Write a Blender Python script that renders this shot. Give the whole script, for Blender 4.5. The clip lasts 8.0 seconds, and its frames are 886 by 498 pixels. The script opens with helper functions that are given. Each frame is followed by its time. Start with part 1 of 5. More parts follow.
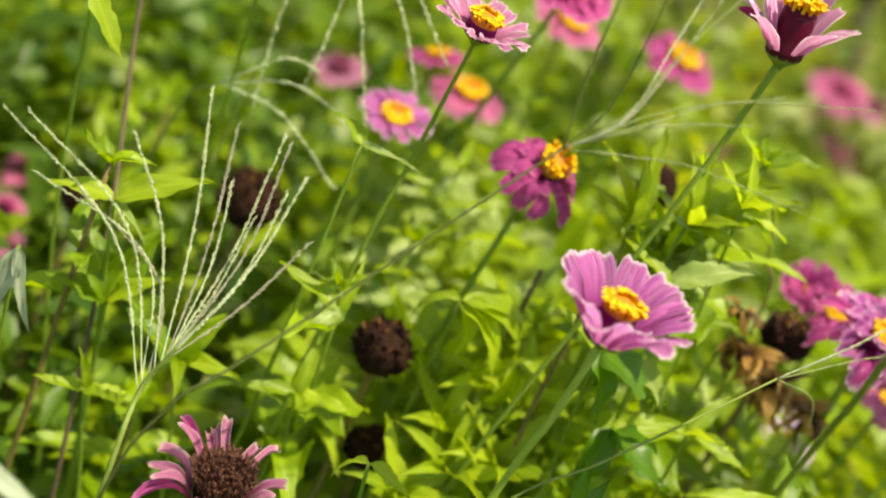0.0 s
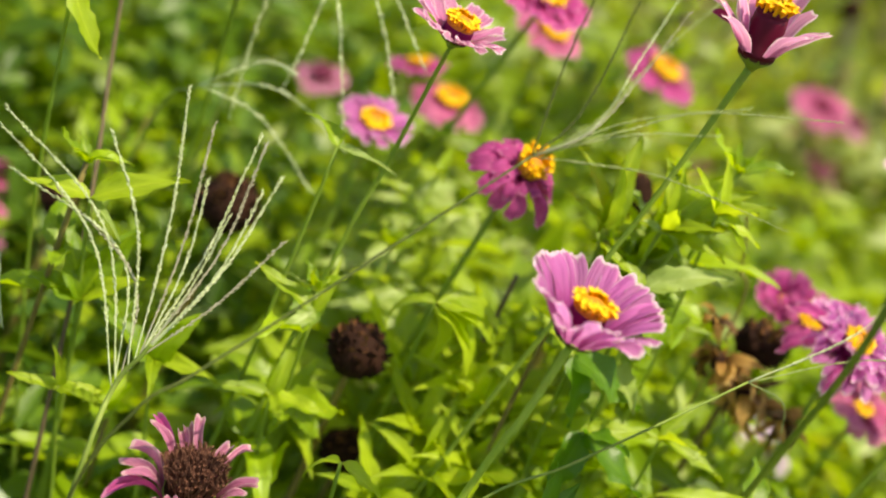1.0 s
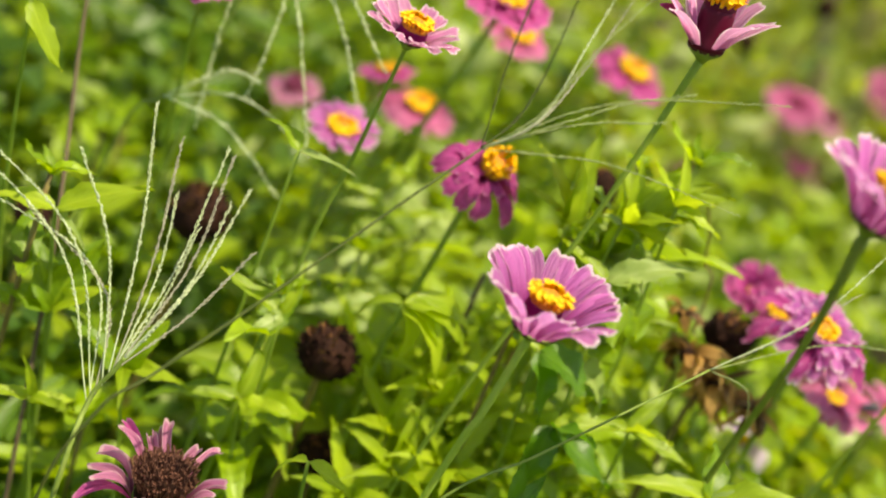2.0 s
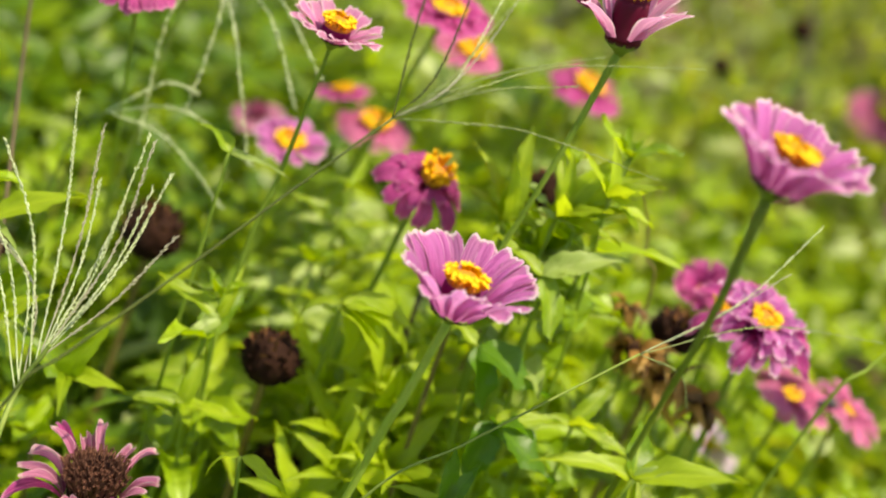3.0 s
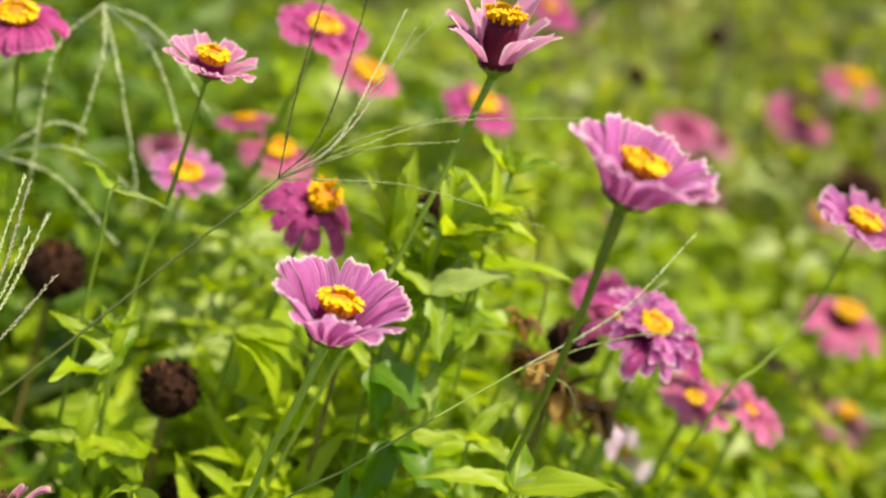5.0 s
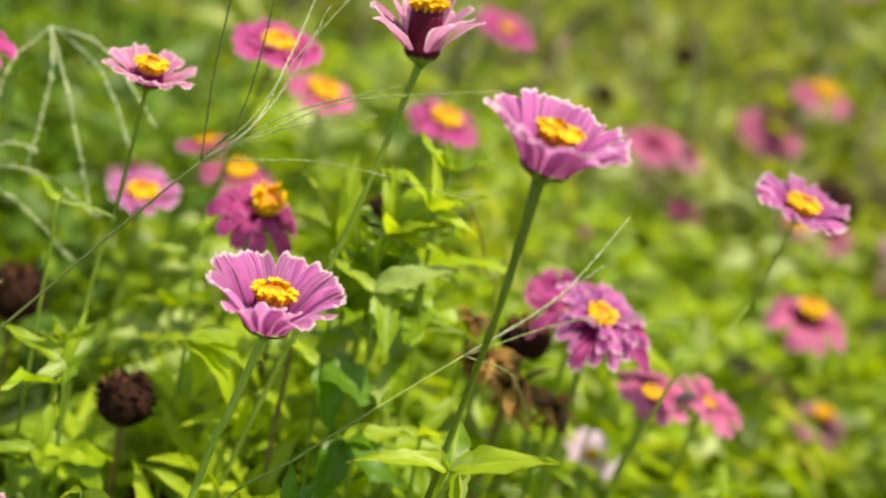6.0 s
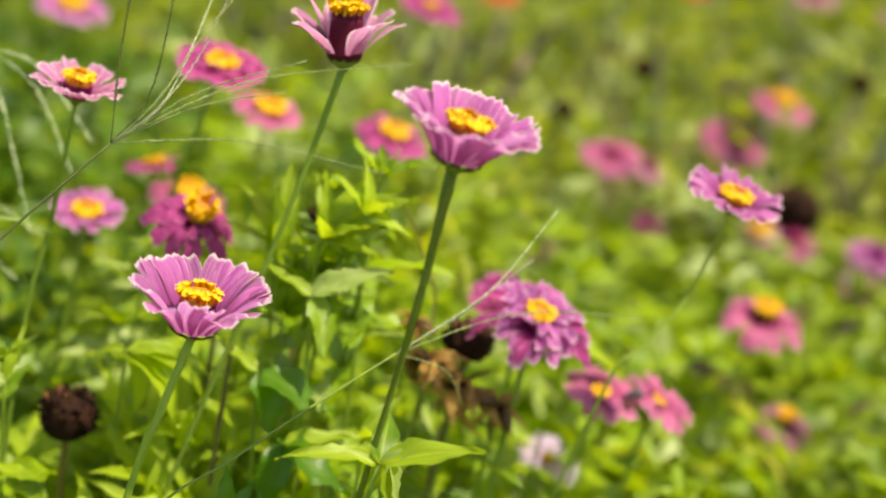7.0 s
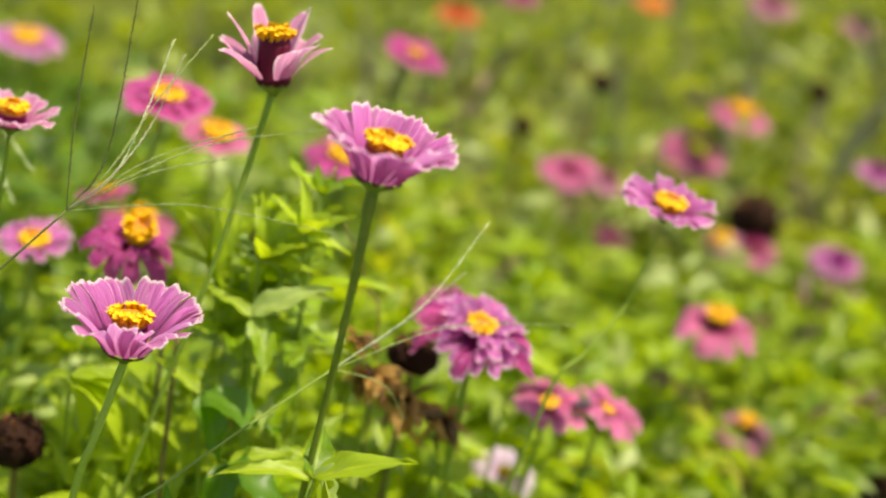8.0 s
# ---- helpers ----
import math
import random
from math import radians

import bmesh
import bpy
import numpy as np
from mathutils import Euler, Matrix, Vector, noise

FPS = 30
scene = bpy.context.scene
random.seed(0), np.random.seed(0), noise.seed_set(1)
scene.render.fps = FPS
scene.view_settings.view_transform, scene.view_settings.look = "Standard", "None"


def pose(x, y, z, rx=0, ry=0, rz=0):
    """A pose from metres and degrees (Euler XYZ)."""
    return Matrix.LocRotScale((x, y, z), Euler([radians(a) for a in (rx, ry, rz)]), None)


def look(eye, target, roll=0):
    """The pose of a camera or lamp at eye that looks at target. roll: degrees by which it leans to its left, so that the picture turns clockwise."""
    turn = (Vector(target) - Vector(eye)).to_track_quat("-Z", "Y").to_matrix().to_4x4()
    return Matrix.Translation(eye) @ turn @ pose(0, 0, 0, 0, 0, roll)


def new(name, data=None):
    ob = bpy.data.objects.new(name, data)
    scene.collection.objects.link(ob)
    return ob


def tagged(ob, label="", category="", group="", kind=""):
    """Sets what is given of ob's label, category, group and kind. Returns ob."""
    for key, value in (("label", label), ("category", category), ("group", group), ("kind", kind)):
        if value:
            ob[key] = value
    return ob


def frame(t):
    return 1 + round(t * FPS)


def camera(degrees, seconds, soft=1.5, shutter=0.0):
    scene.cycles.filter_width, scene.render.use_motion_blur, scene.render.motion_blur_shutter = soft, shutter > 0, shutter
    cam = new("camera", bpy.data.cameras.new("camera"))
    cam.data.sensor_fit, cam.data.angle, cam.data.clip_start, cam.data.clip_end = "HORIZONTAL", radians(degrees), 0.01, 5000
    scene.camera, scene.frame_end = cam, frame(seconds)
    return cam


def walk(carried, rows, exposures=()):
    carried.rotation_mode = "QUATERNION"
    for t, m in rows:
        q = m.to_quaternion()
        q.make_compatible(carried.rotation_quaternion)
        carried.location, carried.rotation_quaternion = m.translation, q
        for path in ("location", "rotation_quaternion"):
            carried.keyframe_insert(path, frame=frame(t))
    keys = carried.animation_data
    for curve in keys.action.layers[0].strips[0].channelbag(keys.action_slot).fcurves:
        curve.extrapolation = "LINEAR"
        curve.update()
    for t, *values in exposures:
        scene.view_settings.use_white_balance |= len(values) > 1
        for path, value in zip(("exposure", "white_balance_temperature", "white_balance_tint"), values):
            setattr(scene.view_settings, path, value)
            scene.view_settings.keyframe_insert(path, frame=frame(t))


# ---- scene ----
cam = camera(36.2, 8.0, soft=2.05)
cam.data.dof.use_dof = True
cam.data.dof.focus_distance = 0.58
cam.data.dof.aperture_fstop = 3.9
PATH = [
    (0, (0.028, -0.064, 0.877), (0.178, 1.701, -0.052), 18.2),
    (0.5, (0.03, -0.065, 0.876), (0.183, 1.703, -0.046), 18.7),
    (1, (0.037, -0.07, 0.873), (0.192, 1.71, -0.026), 18.8),
    (1.5, (0.043, -0.074, 0.875), (0.201, 1.711, -0.015), 18.4),
    (2.8, (0.097, -0.091, 0.865), (0.193, 1.729, 0.042), 14.1),
    (3, (0.107, -0.094, 0.859), (0.189, 1.734, 0.053), 14.1),
    (3.5, (0.109, -0.095, 0.864), (0.217, 1.733, 0.061), 14.0),
    (4, (0.121, -0.097, 0.871), (0.239, 1.733, 0.073), 13.2),
    (4.5, (0.131, -0.096, 0.874), (0.259, 1.736, 0.082), 12.6),
    (6, (0.179, -0.121, 0.858), (0.28, 1.748, 0.151), 9.0),
    (6.5, (0.199, -0.129, 0.849), (0.29, 1.75, 0.172), 7.7),
    (7, (0.211, -0.131, 0.847), (0.312, 1.755, 0.191), 6.9),
    (7.5, (0.231, -0.14, 0.836), (0.322, 1.76, 0.218), 5.4),
    (8, (0.237, -0.14, 0.848), (0.351, 1.757, 0.226), 5.1),
]
walk(cam, [(t, look(eye, target, roll)) for t, eye, target, roll in PATH], exposures=[(0, 0.74, 8200, 4), (8, 0.72, 8000, 5)])

# ---- light ----
SUN_EL, SUN_AZ = radians(66), radians(109)   # azimuth measured from +y towards +x
world = bpy.data.worlds.new("sky")
scene.world = world
world.use_nodes = True
wn = world.node_tree.nodes
sky = wn.new("ShaderNodeTexSky")
sky.sky_type = "NISHITA"
sky.sun_disc = False
sky.sun_elevation = SUN_EL
sky.sun_rotation = SUN_AZ
wn["Background"].inputs["Strength"].default_value = 0.135
world.node_tree.links.new(sky.outputs[0], wn["Background"].inputs["Color"])
sun_data = bpy.data.lights.new("sun", "SUN")
sun_data.energy = 4.6
sun_data.angle = radians(0.53)
sun_data.color = (1.0, 0.95, 0.86)
sun = new("sun", sun_data)
to_sun = Vector((math.cos(SUN_EL) * math.sin(SUN_AZ), math.cos(SUN_EL) * math.cos(SUN_AZ), math.sin(SUN_EL)))
sun.matrix_world = look(to_sun * 10, (0, 0, 0))


# ---- materials ----
def nodes_of(name):
    m = bpy.data.materials.new(name)
    m.use_nodes = True
    t = m.node_tree
    t.nodes.clear()
    return m, t.nodes, t.links


def ramp_node(nodes, links, fac, stops):
    r = nodes.new("ShaderNodeValToRGB")
    els = r.color_ramp.elements
    while len(els) < len(stops):
        els.new(0.5)
    for e, (p, c) in zip(els, stops):
        e.position, e.color = p, (*c, 1)
    links.new(fac, r.inputs[0])
    return r.outputs[0]


def math_node(nodes, links, op, a, b=None):
    n = nodes.new("ShaderNodeMath")
    n.operation = op
    for k, v in ((0, a), (1, b)):
        if v is None:
            continue
        if isinstance(v, (int, float)):
            n.inputs[k].default_value = v
        else:
            links.new(v, n.inputs[k])
    return n.outputs[0]


def mix_rgb(nodes, links, fac, a, b, blend="MIX"):
    n = nodes.new("ShaderNodeMix")
    n.data_type = "RGBA"
    n.blend_type = blend
    for k, v in ((0, fac), (6, a), (7, b)):
        if isinstance(v, (int, float)):
            n.inputs[k].default_value = v
        elif isinstance(v, tuple):
            n.inputs[k].default_value = (*v, 1)
        else:
            links.new(v, n.inputs[k])
    return n.outputs[2]


def noise_node(nodes, links, vec, scale, detail=3.0, rough=0.5):
    n = nodes.new("ShaderNodeTexNoise")
    n.inputs["Scale"].default_value = scale
    n.inputs["Detail"].default_value = detail
    n.inputs["Roughness"].default_value = rough
    if vec is not None:
        links.new(vec, n.inputs["Vector"])
    return n.outputs[0]


def finish(nodes, links, colour, rough=0.5, trans=None, trans_mix=0.3, bump=None, bump_depth=0.0005, spec=0.4):
    out = nodes.new("ShaderNodeOutputMaterial")
    p = nodes.new("ShaderNodeBsdfPrincipled")
    links.new(colour, p.inputs["Base Color"])
    p.inputs["Roughness"].default_value = rough
    p.inputs["Specular IOR Level"].default_value = spec
    shader = p.outputs[0]
    if bump is not None:
        b = nodes.new("ShaderNodeBump")
        b.inputs["Strength"].default_value = 0.7
        b.inputs["Distance"].default_value = bump_depth
        links.new(bump, b.inputs["Height"])
        links.new(b.outputs[0], p.inputs["Normal"])
    if trans is not None:
        tr = nodes.new("ShaderNodeBsdfTranslucent")
        links.new(trans, tr.inputs["Color"])
        mx = nodes.new("ShaderNodeMixShader")
        mx.inputs[0].default_value = trans_mix
        links.new(p.outputs[0], mx.inputs[1])
        links.new(tr.outputs[0], mx.inputs[2])
        shader = mx.outputs[0]
    links.new(shader, out.inputs["Surface"])


def uv_axes(nodes, links, along, across):
    uv = nodes.new("ShaderNodeUVMap")
    sep = nodes.new("ShaderNodeSeparateXYZ")
    links.new(uv.outputs[0], sep.inputs[0])
    com = nodes.new("ShaderNodeCombineXYZ")
    links.new(math_node(nodes, links, "MULTIPLY", sep.outputs[0], along), com.inputs[0])
    links.new(math_node(nodes, links, "MULTIPLY", sep.outputs[1], across), com.inputs[1])
    return sep.outputs[0], sep.outputs[1], com


def petal_material(name, base, mid, rim, trans_mix=0.56, hem_width=0.03, hem_from=0.45, deep=0.8):
    """Streaked petal: darker throat, pale hem at the tip, fine lines along its length."""
    m, n, l = nodes_of(name)
    u, v, com = uv_axes(n, l, 1.2, 14.0)
    info = n.new("ShaderNodeObjectInfo")
    l.new(math_node(n, l, "MULTIPLY", info.outputs["Random"], 20.0), com.inputs[2])
    streak = noise_node(n, l, com.outputs[0], 1.0, 3.0, 0.6)
    fac = math_node(n, l, "ADD", u, math_node(n, l, "MULTIPLY", math_node(n, l, "SUBTRACT", streak, 0.5), 0.50))
    col = ramp_node(n, l, fac, [(0.05, base), (0.50, mid), (0.93, mid), (1.06, rim)])
    groove = math_node(n, l, "MULTIPLY", math_node(n, l, "GREATER_THAN", streak, 0.54), 0.5)
    col = mix_rgb(n, l, groove, col, tuple(c * deep for c in base))
    side = math_node(n, l, "ABSOLUTE", math_node(n, l, "SUBTRACT", v, 0.5))
    edge = math_node(n, l, "GREATER_THAN", math_node(n, l, "ADD", side, math_node(n, l, "MULTIPLY", streak, 0.06)), 0.53 - hem_width)
    tipward = n.new("ShaderNodeMapRange")
    l.new(u, tipward.inputs[0])
    tipward.inputs[1].default_value, tipward.inputs[2].default_value = hem_from, hem_from + 0.4
    tip = math_node(n, l, "GREATER_THAN", math_node(n, l, "ADD", u, math_node(n, l, "MULTIPLY", streak, 0.05)), 0.975)
    hem = math_node(n, l, "MAXIMUM", math_node(n, l, "MULTIPLY", edge, math_node(n, l, "MULTIPLY", tipward.outputs[0], 0.8)), math_node(n, l, "MULTIPLY", tip, 0.8))
    col = mix_rgb(n, l, hem, col, rim)
    tint = math_node(n, l, "ADD", math_node(n, l, "MULTIPLY", info.outputs["Random"], 0.34), 0.83)
    hsv = n.new("ShaderNodeHueSaturation")
    l.new(col, hsv.inputs["Color"])
    l.new(tint, hsv.inputs["Value"])
    hsv.inputs["Saturation"].default_value = 1.0
    finish(n, l, hsv.outputs[0], 0.55, mix_rgb(n, l, 0.15, hsv.outputs[0], rim), trans_mix, streak, 0.0006, 0.25)
    return m


def leaf_material(name, dark, light, trans, island=False, trans_mix=0.42, clump=0.0, spread=9.0):
    m, n, l = nodes_of(name)
    u, v, com = uv_axes(n, l, 3.0, 6.0)
    if island:
        g = n.new("ShaderNodeNewGeometry")
        rnd = g.outputs["Random Per Island"]
    else:
        g = n.new("ShaderNodeObjectInfo")
        rnd = g.outputs["Random"]
    l.new(math_node(n, l, "MULTIPLY", rnd, 30.0), com.inputs[2])
    blot = noise_node(n, l, com.outputs[0], 1.0, 4.0, 0.6)
    fac = math_node(n, l, "ADD", math_node(n, l, "MULTIPLY", rnd, 0.75), math_node(n, l, "MULTIPLY", blot, 0.6))
    if clump:
        where = n.new("ShaderNodeTexCoord")
        patch = noise_node(n, l, where.outputs["Object"], spread, 2.0)
        fac = math_node(n, l, "ADD", fac, math_node(n, l, "MULTIPLY", math_node(n, l, "SUBTRACT", patch, 0.5), clump))
    col = ramp_node(n, l, fac, [(0.15, dark), (1.1, light)])
    off = math_node(n, l, "ABSOLUTE", math_node(n, l, "SUBTRACT", v, 0.5))
    rib = math_node(n, l, "LESS_THAN", off, 0.035)
    side = math_node(n, l, "SINE", math_node(n, l, "MULTIPLY", math_node(n, l, "SUBTRACT", u, math_node(n, l, "MULTIPLY", off, 0.55)), 62.0))
    vein = math_node(n, l, "MULTIPLY", math_node(n, l, "GREATER_THAN", side, 0.88), 0.5)
    mark = math_node(n, l, "MAXIMUM", rib, vein)
    col2 = mix_rgb(n, l, math_node(n, l, "MULTIPLY", mark, 0.5), col, (light[0] * 1.5, light[1] * 1.35, light[2] * 2.0))
    tc = ramp_node(n, l, fac, [(0.15, tuple(c * 0.55 for c in trans)), (1.1, trans)])
    finish(n, l, col2, 0.42, tc, trans_mix, mix_rgb(n, l, mark, blot, (0, 0, 0)), 0.0008, 0.5)
    return m


def plain_material(name, a, b, scale, rough=0.6, depth=0.0006, trans=None, spec=0.3, trans_mix=0.25):
    m, n, l = nodes_of(name)
    tc = n.new("ShaderNodeTexCoord")
    info = n.new("ShaderNodeObjectInfo")
    fine = noise_node(n, l, tc.outputs["Object"], scale, 5.0, 0.65)
    coarse = noise_node(n, l, tc.outputs["Object"], scale * 0.13, 2.0)
    fac = math_node(n, l, "ADD", math_node(n, l, "MULTIPLY", fine, 0.6), math_node(n, l, "MULTIPLY", coarse, 0.4))
    col = ramp_node(n, l, fac, [(0.3, a), (0.7, b)])
    if trans:
        t = mix_rgb(n, l, 0.0, trans, trans)
        finish(n, l, col, rough, t, trans_mix, fine, depth, spec)
    else:
        finish(n, l, col, rough, None, 0, fine, depth, spec)
    return m


PINK = petal_material("lilac_pink_petal", (0.42, 0.035, 0.30), (0.66, 0.20, 0.55), (0.92, 0.72, 0.82), 0.60, 0.022, 0.40)
PINK_BACK = petal_material("petal_reverse", (0.60, 0.14, 0.40), (0.74, 0.30, 0.56), (0.92, 0.70, 0.80), 0.6, 0.10, 0.0)
ROSE = petal_material("rose_petal", (0.42, 0.04, 0.17), (0.70, 0.19, 0.40), (0.84, 0.44, 0.58))
ROSE_BACK = petal_material("rose_reverse", (0.48, 0.16, 0.24), (0.68, 0.30, 0.40), (0.80, 0.50, 0.55))
MAGENTA = petal_material("magenta_petal", (0.30, 0.012, 0.14), (0.60, 0.09, 0.35), (0.78, 0.27, 0.52))
MAGENTA_BACK = petal_material("magenta_reverse", (0.30, 0.03, 0.15), (0.58, 0.16, 0.36), (0.72, 0.34, 0.52))
WINE = petal_material("wine_petal", (0.10, 0.002, 0.02), (0.20, 0.005, 0.06), (0.42, 0.05, 0.20), 0.2)
FADED = petal_material("faded_petal", (0.30, 0.06, 0.13), (0.56, 0.20, 0.36), (0.72, 0.46, 0.50), 0.5, 0.06, 0.0)
LAVENDER = petal_material("lavender_petal", (0.70, 0.50, 0.72), (0.86, 0.72, 0.87), (0.90, 0.84, 0.92))
ORANGE = petal_material("orange_petal", (0.60, 0.10, 0.03), (0.80, 0.20, 0.08), (0.85, 0.34, 0.18))
DRY = petal_material("dry_petal", (0.28, 0.12, 0.03), (0.62, 0.36, 0.11), (0.74, 0.54, 0.24), 0.5)
DRY_DARK = petal_material("brown_dry_petal", (0.05, 0.025, 0.010), (0.16, 0.085, 0.03), (0.28, 0.16, 0.06), 0.2)
YELLOW = plain_material("yellow_florets", (0.84, 0.44, 0.010), (0.94, 0.66, 0.025), 900, 0.55, 0.0004, (0.9, 0.5, 0.02))
DISC_DARK = plain_material("disc_heart", (0.30, 0.07, 0.01), (0.62, 0.30, 0.02), 700, 0.7)
CALYX = plain_material("calyx_scales", (0.16, 0.24, 0.03), (0.27, 0.36, 0.07), 500, 0.6, 0.0006, (0.35, 0.5, 0.06))
CALYX_DARK = plain_material("calyx_dark_tips", (0.05, 0.012, 0.015), (0.10, 0.03, 0.025), 600, 0.6)
STEM = plain_material("green_stem", (0.17, 0.26, 0.03), (0.33, 0.43, 0.08), 420, 0.55, 0.0005, (0.44, 0.6, 0.07), 0.3, 0.45)
STEM_OLIVE = plain_material("olive_stem", (0.115, 0.15, 0.015), (0.24, 0.30, 0.04), 420, 0.55, 0.0005, (0.34, 0.46, 0.05), 0.3, 0.35)
STEM_PALE = plain_material("pale_stem", (0.26, 0.37, 0.045), (0.44, 0.56, 0.11), 420, 0.55, 0.0005, (0.6, 0.72, 0.12), 0.3, 0.45)
STEM_RED = plain_material("reddish_stem", (0.12, 0.08, 0.025), (0.22, 0.19, 0.05), 420, 0.6)
STEM_DARK = plain_material("dark_stem", (0.07, 0.05, 0.028), (0.15, 0.11, 0.06), 300, 0.7)
SEED = plain_material("dry_seed_head", (0.008, 0.003, 0.002), (0.040, 0.014, 0.007), 520, 0.85, 0.001, None, 0.15)
SEED_BRISTLE = plain_material("brown_bristles", (0.06, 0.022, 0.016), (0.30, 0.13, 0.08), 600, 0.8, 0.001)
# paler brown for dry scale tips, with the sun on their tops painted in
SEED_TIP_LIT = plain_material("dry_lit_scale_tips", (0.08, 0.030, 0.010), (0.32, 0.14, 0.045), 500, 0.8, 0.001)
LEAF = leaf_material("zinnia_leaf", (0.065, 0.16, 0.005), (0.29, 0.42, 0.014), (0.60, 0.78, 0.02), False, 0.46)
# yellower young green, raised above LEAF so that sunlight sits in the colour
LEAF_YOUNG_LIT = leaf_material("young_lit_leaf", (0.16, 0.27, 0.010), (0.40, 0.52, 0.030), (0.68, 0.82, 0.035), False, 0.52)
# darker copy of the leaf green: the shade is put into its colour
LEAF_SHADED = leaf_material("shaded_leaf", (0.030, 0.090, 0.003), (0.085, 0.19, 0.008), (0.16, 0.38, 0.010), False, 0.4)
LEAF_BLEACHED = leaf_material("bleached_blade", (0.22, 0.28, 0.17), (0.42, 0.48, 0.32), (0.4, 0.46, 0.28), False, 0.3)
LEAF_PALE = leaf_material("pale_leaf", (0.20, 0.30, 0.06), (0.36, 0.46, 0.12), (0.6, 0.72, 0.15))
LEAF_MASS = leaf_material("leaf_mass", (0.045, 0.118, 0.004), (0.265, 0.37, 0.013), (0.53, 0.69, 0.02), True, 0.45, 1.1, 14.0)
LEAF_FAR = leaf_material("far_leaf_mass", (0.040, 0.100, 0.005), (0.235, 0.29, 0.016), (0.47, 0.55, 0.024), True, 0.42, 1.7, 11.0)
LEAF_GOLD = leaf_material("yellow_leaf_mass", (0.13, 0.19, 0.006), (0.34, 0.38, 0.02), (0.58, 0.62, 0.024), True, 0.45)
LEAF_BROWN = leaf_material("withered_leaf_mass", (0.05, 0.03, 0.015), (0.20, 0.13, 0.06), (0.25, 0.16, 0.06), True, 0.3)
PALE_MASS = leaf_material("pale_leaf_mass", (0.22, 0.30, 0.07), (0.42, 0.50, 0.17), (0.6, 0.7, 0.18), True)
STRAW = leaf_material("dry_stalk", (0.20, 0.17, 0.10), (0.42, 0.40, 0.26), (0.4, 0.38, 0.2), True, 0.25)
# weed green, darkened so that it also holds the shade of that side
SHADE_WEED = leaf_material("shade_weed_leaf_mass", (0.022, 0.070, 0.005), (0.105, 0.20, 0.012), (0.26, 0.42, 0.018), True, 0.42, 1.3, 12.0)
SPIKE = plain_material("grass_spikelet", (0.46, 0.54, 0.26), (0.78, 0.83, 0.58), 800, 0.5, 0.0003, (0.70, 0.78, 0.42))
SPIKE_PURPLE = plain_material("purplish_spikelet", (0.36, 0.34, 0.24), (0.58, 0.56, 0.42), 800, 0.6, 0.0003, (0.5, 0.45, 0.3))
SPIKE_DIM = plain_material("greenish_spikelet", (0.24, 0.30, 0.09), (0.46, 0.52, 0.24), 800, 0.6, 0.0003, (0.5, 0.6, 0.25))
CULM = plain_material("grass_culm", (0.18, 0.27, 0.04), (0.32, 0.40, 0.10), 300, 0.5, 0.0003, (0.3, 0.42, 0.1))
CULM_DARK = plain_material("wiry_culm", (0.045, 0.065, 0.012), (0.10, 0.12, 0.028), 300, 0.5, 0.0003)
FIELD = plain_material("green_field", (0.045, 0.065, 0.012), (0.10, 0.14, 0.022), 3, 0.9, 0.02)
BEE_BODY = plain_material("dark_insect_body", (0.006, 0.007, 0.02), (0.03, 0.03, 0.06), 900, 0.3, 0.0002, None, 0.5)
WING = plain_material("insect_wing", (0.10, 0.09, 0.08), (0.18, 0.16, 0.13), 500, 0.2, 0.0001, (0.3, 0.3, 0.3), 0.6, 0.5)


# ---- shape helpers ----
rng = random.Random(7)


def link_mesh(name, bm, mats):
    me = bpy.data.meshes.new(name)
    bm.to_mesh(me)
    bm.free()
    for p in me.polygons:
        p.use_smooth = True
    for m in mats if isinstance(mats, (list, tuple)) else (mats,):
        me.materials.append(m)
    return me


def part(name, bm, material, parent, label=""):
    """One mesh object under a thing or a part, from a bmesh or from shared mesh data."""
    me = link_mesh(name, bm, material) if isinstance(bm, bmesh.types.BMesh) else bm
    ob = new(name, me)
    ob.parent = parent
    return tagged(ob, label)


def thing(name, at, label, category, group=""):
    ob = new(name)
    ob.empty_display_size = 0.02
    ob.matrix_basis = Matrix.Translation(at)
    return tagged(ob, label, category, group)


def glide(points, steps):
    """A smooth run of points through the given ones (Catmull-Rom)."""
    P = [Vector(p) for p in points]
    if len(P) == 2:
        return [P[0].lerp(P[1], i / steps) for i in range(steps + 1)]
    Q = [2 * P[0] - P[1]] + P + [2 * P[-1] - P[-2]]
    out = []
    for i in range(1, len(Q) - 2):
        a, b, c, d = Q[i - 1:i + 3]
        for k in range(steps):
            s = k / steps
            out.append(0.5 * (2 * b + (c - a) * s + (2 * a - 5 * b + 4 * c - d) * s * s + (3 * b - a - 3 * c + d) * s ** 3))
    return out + [P[-1]]


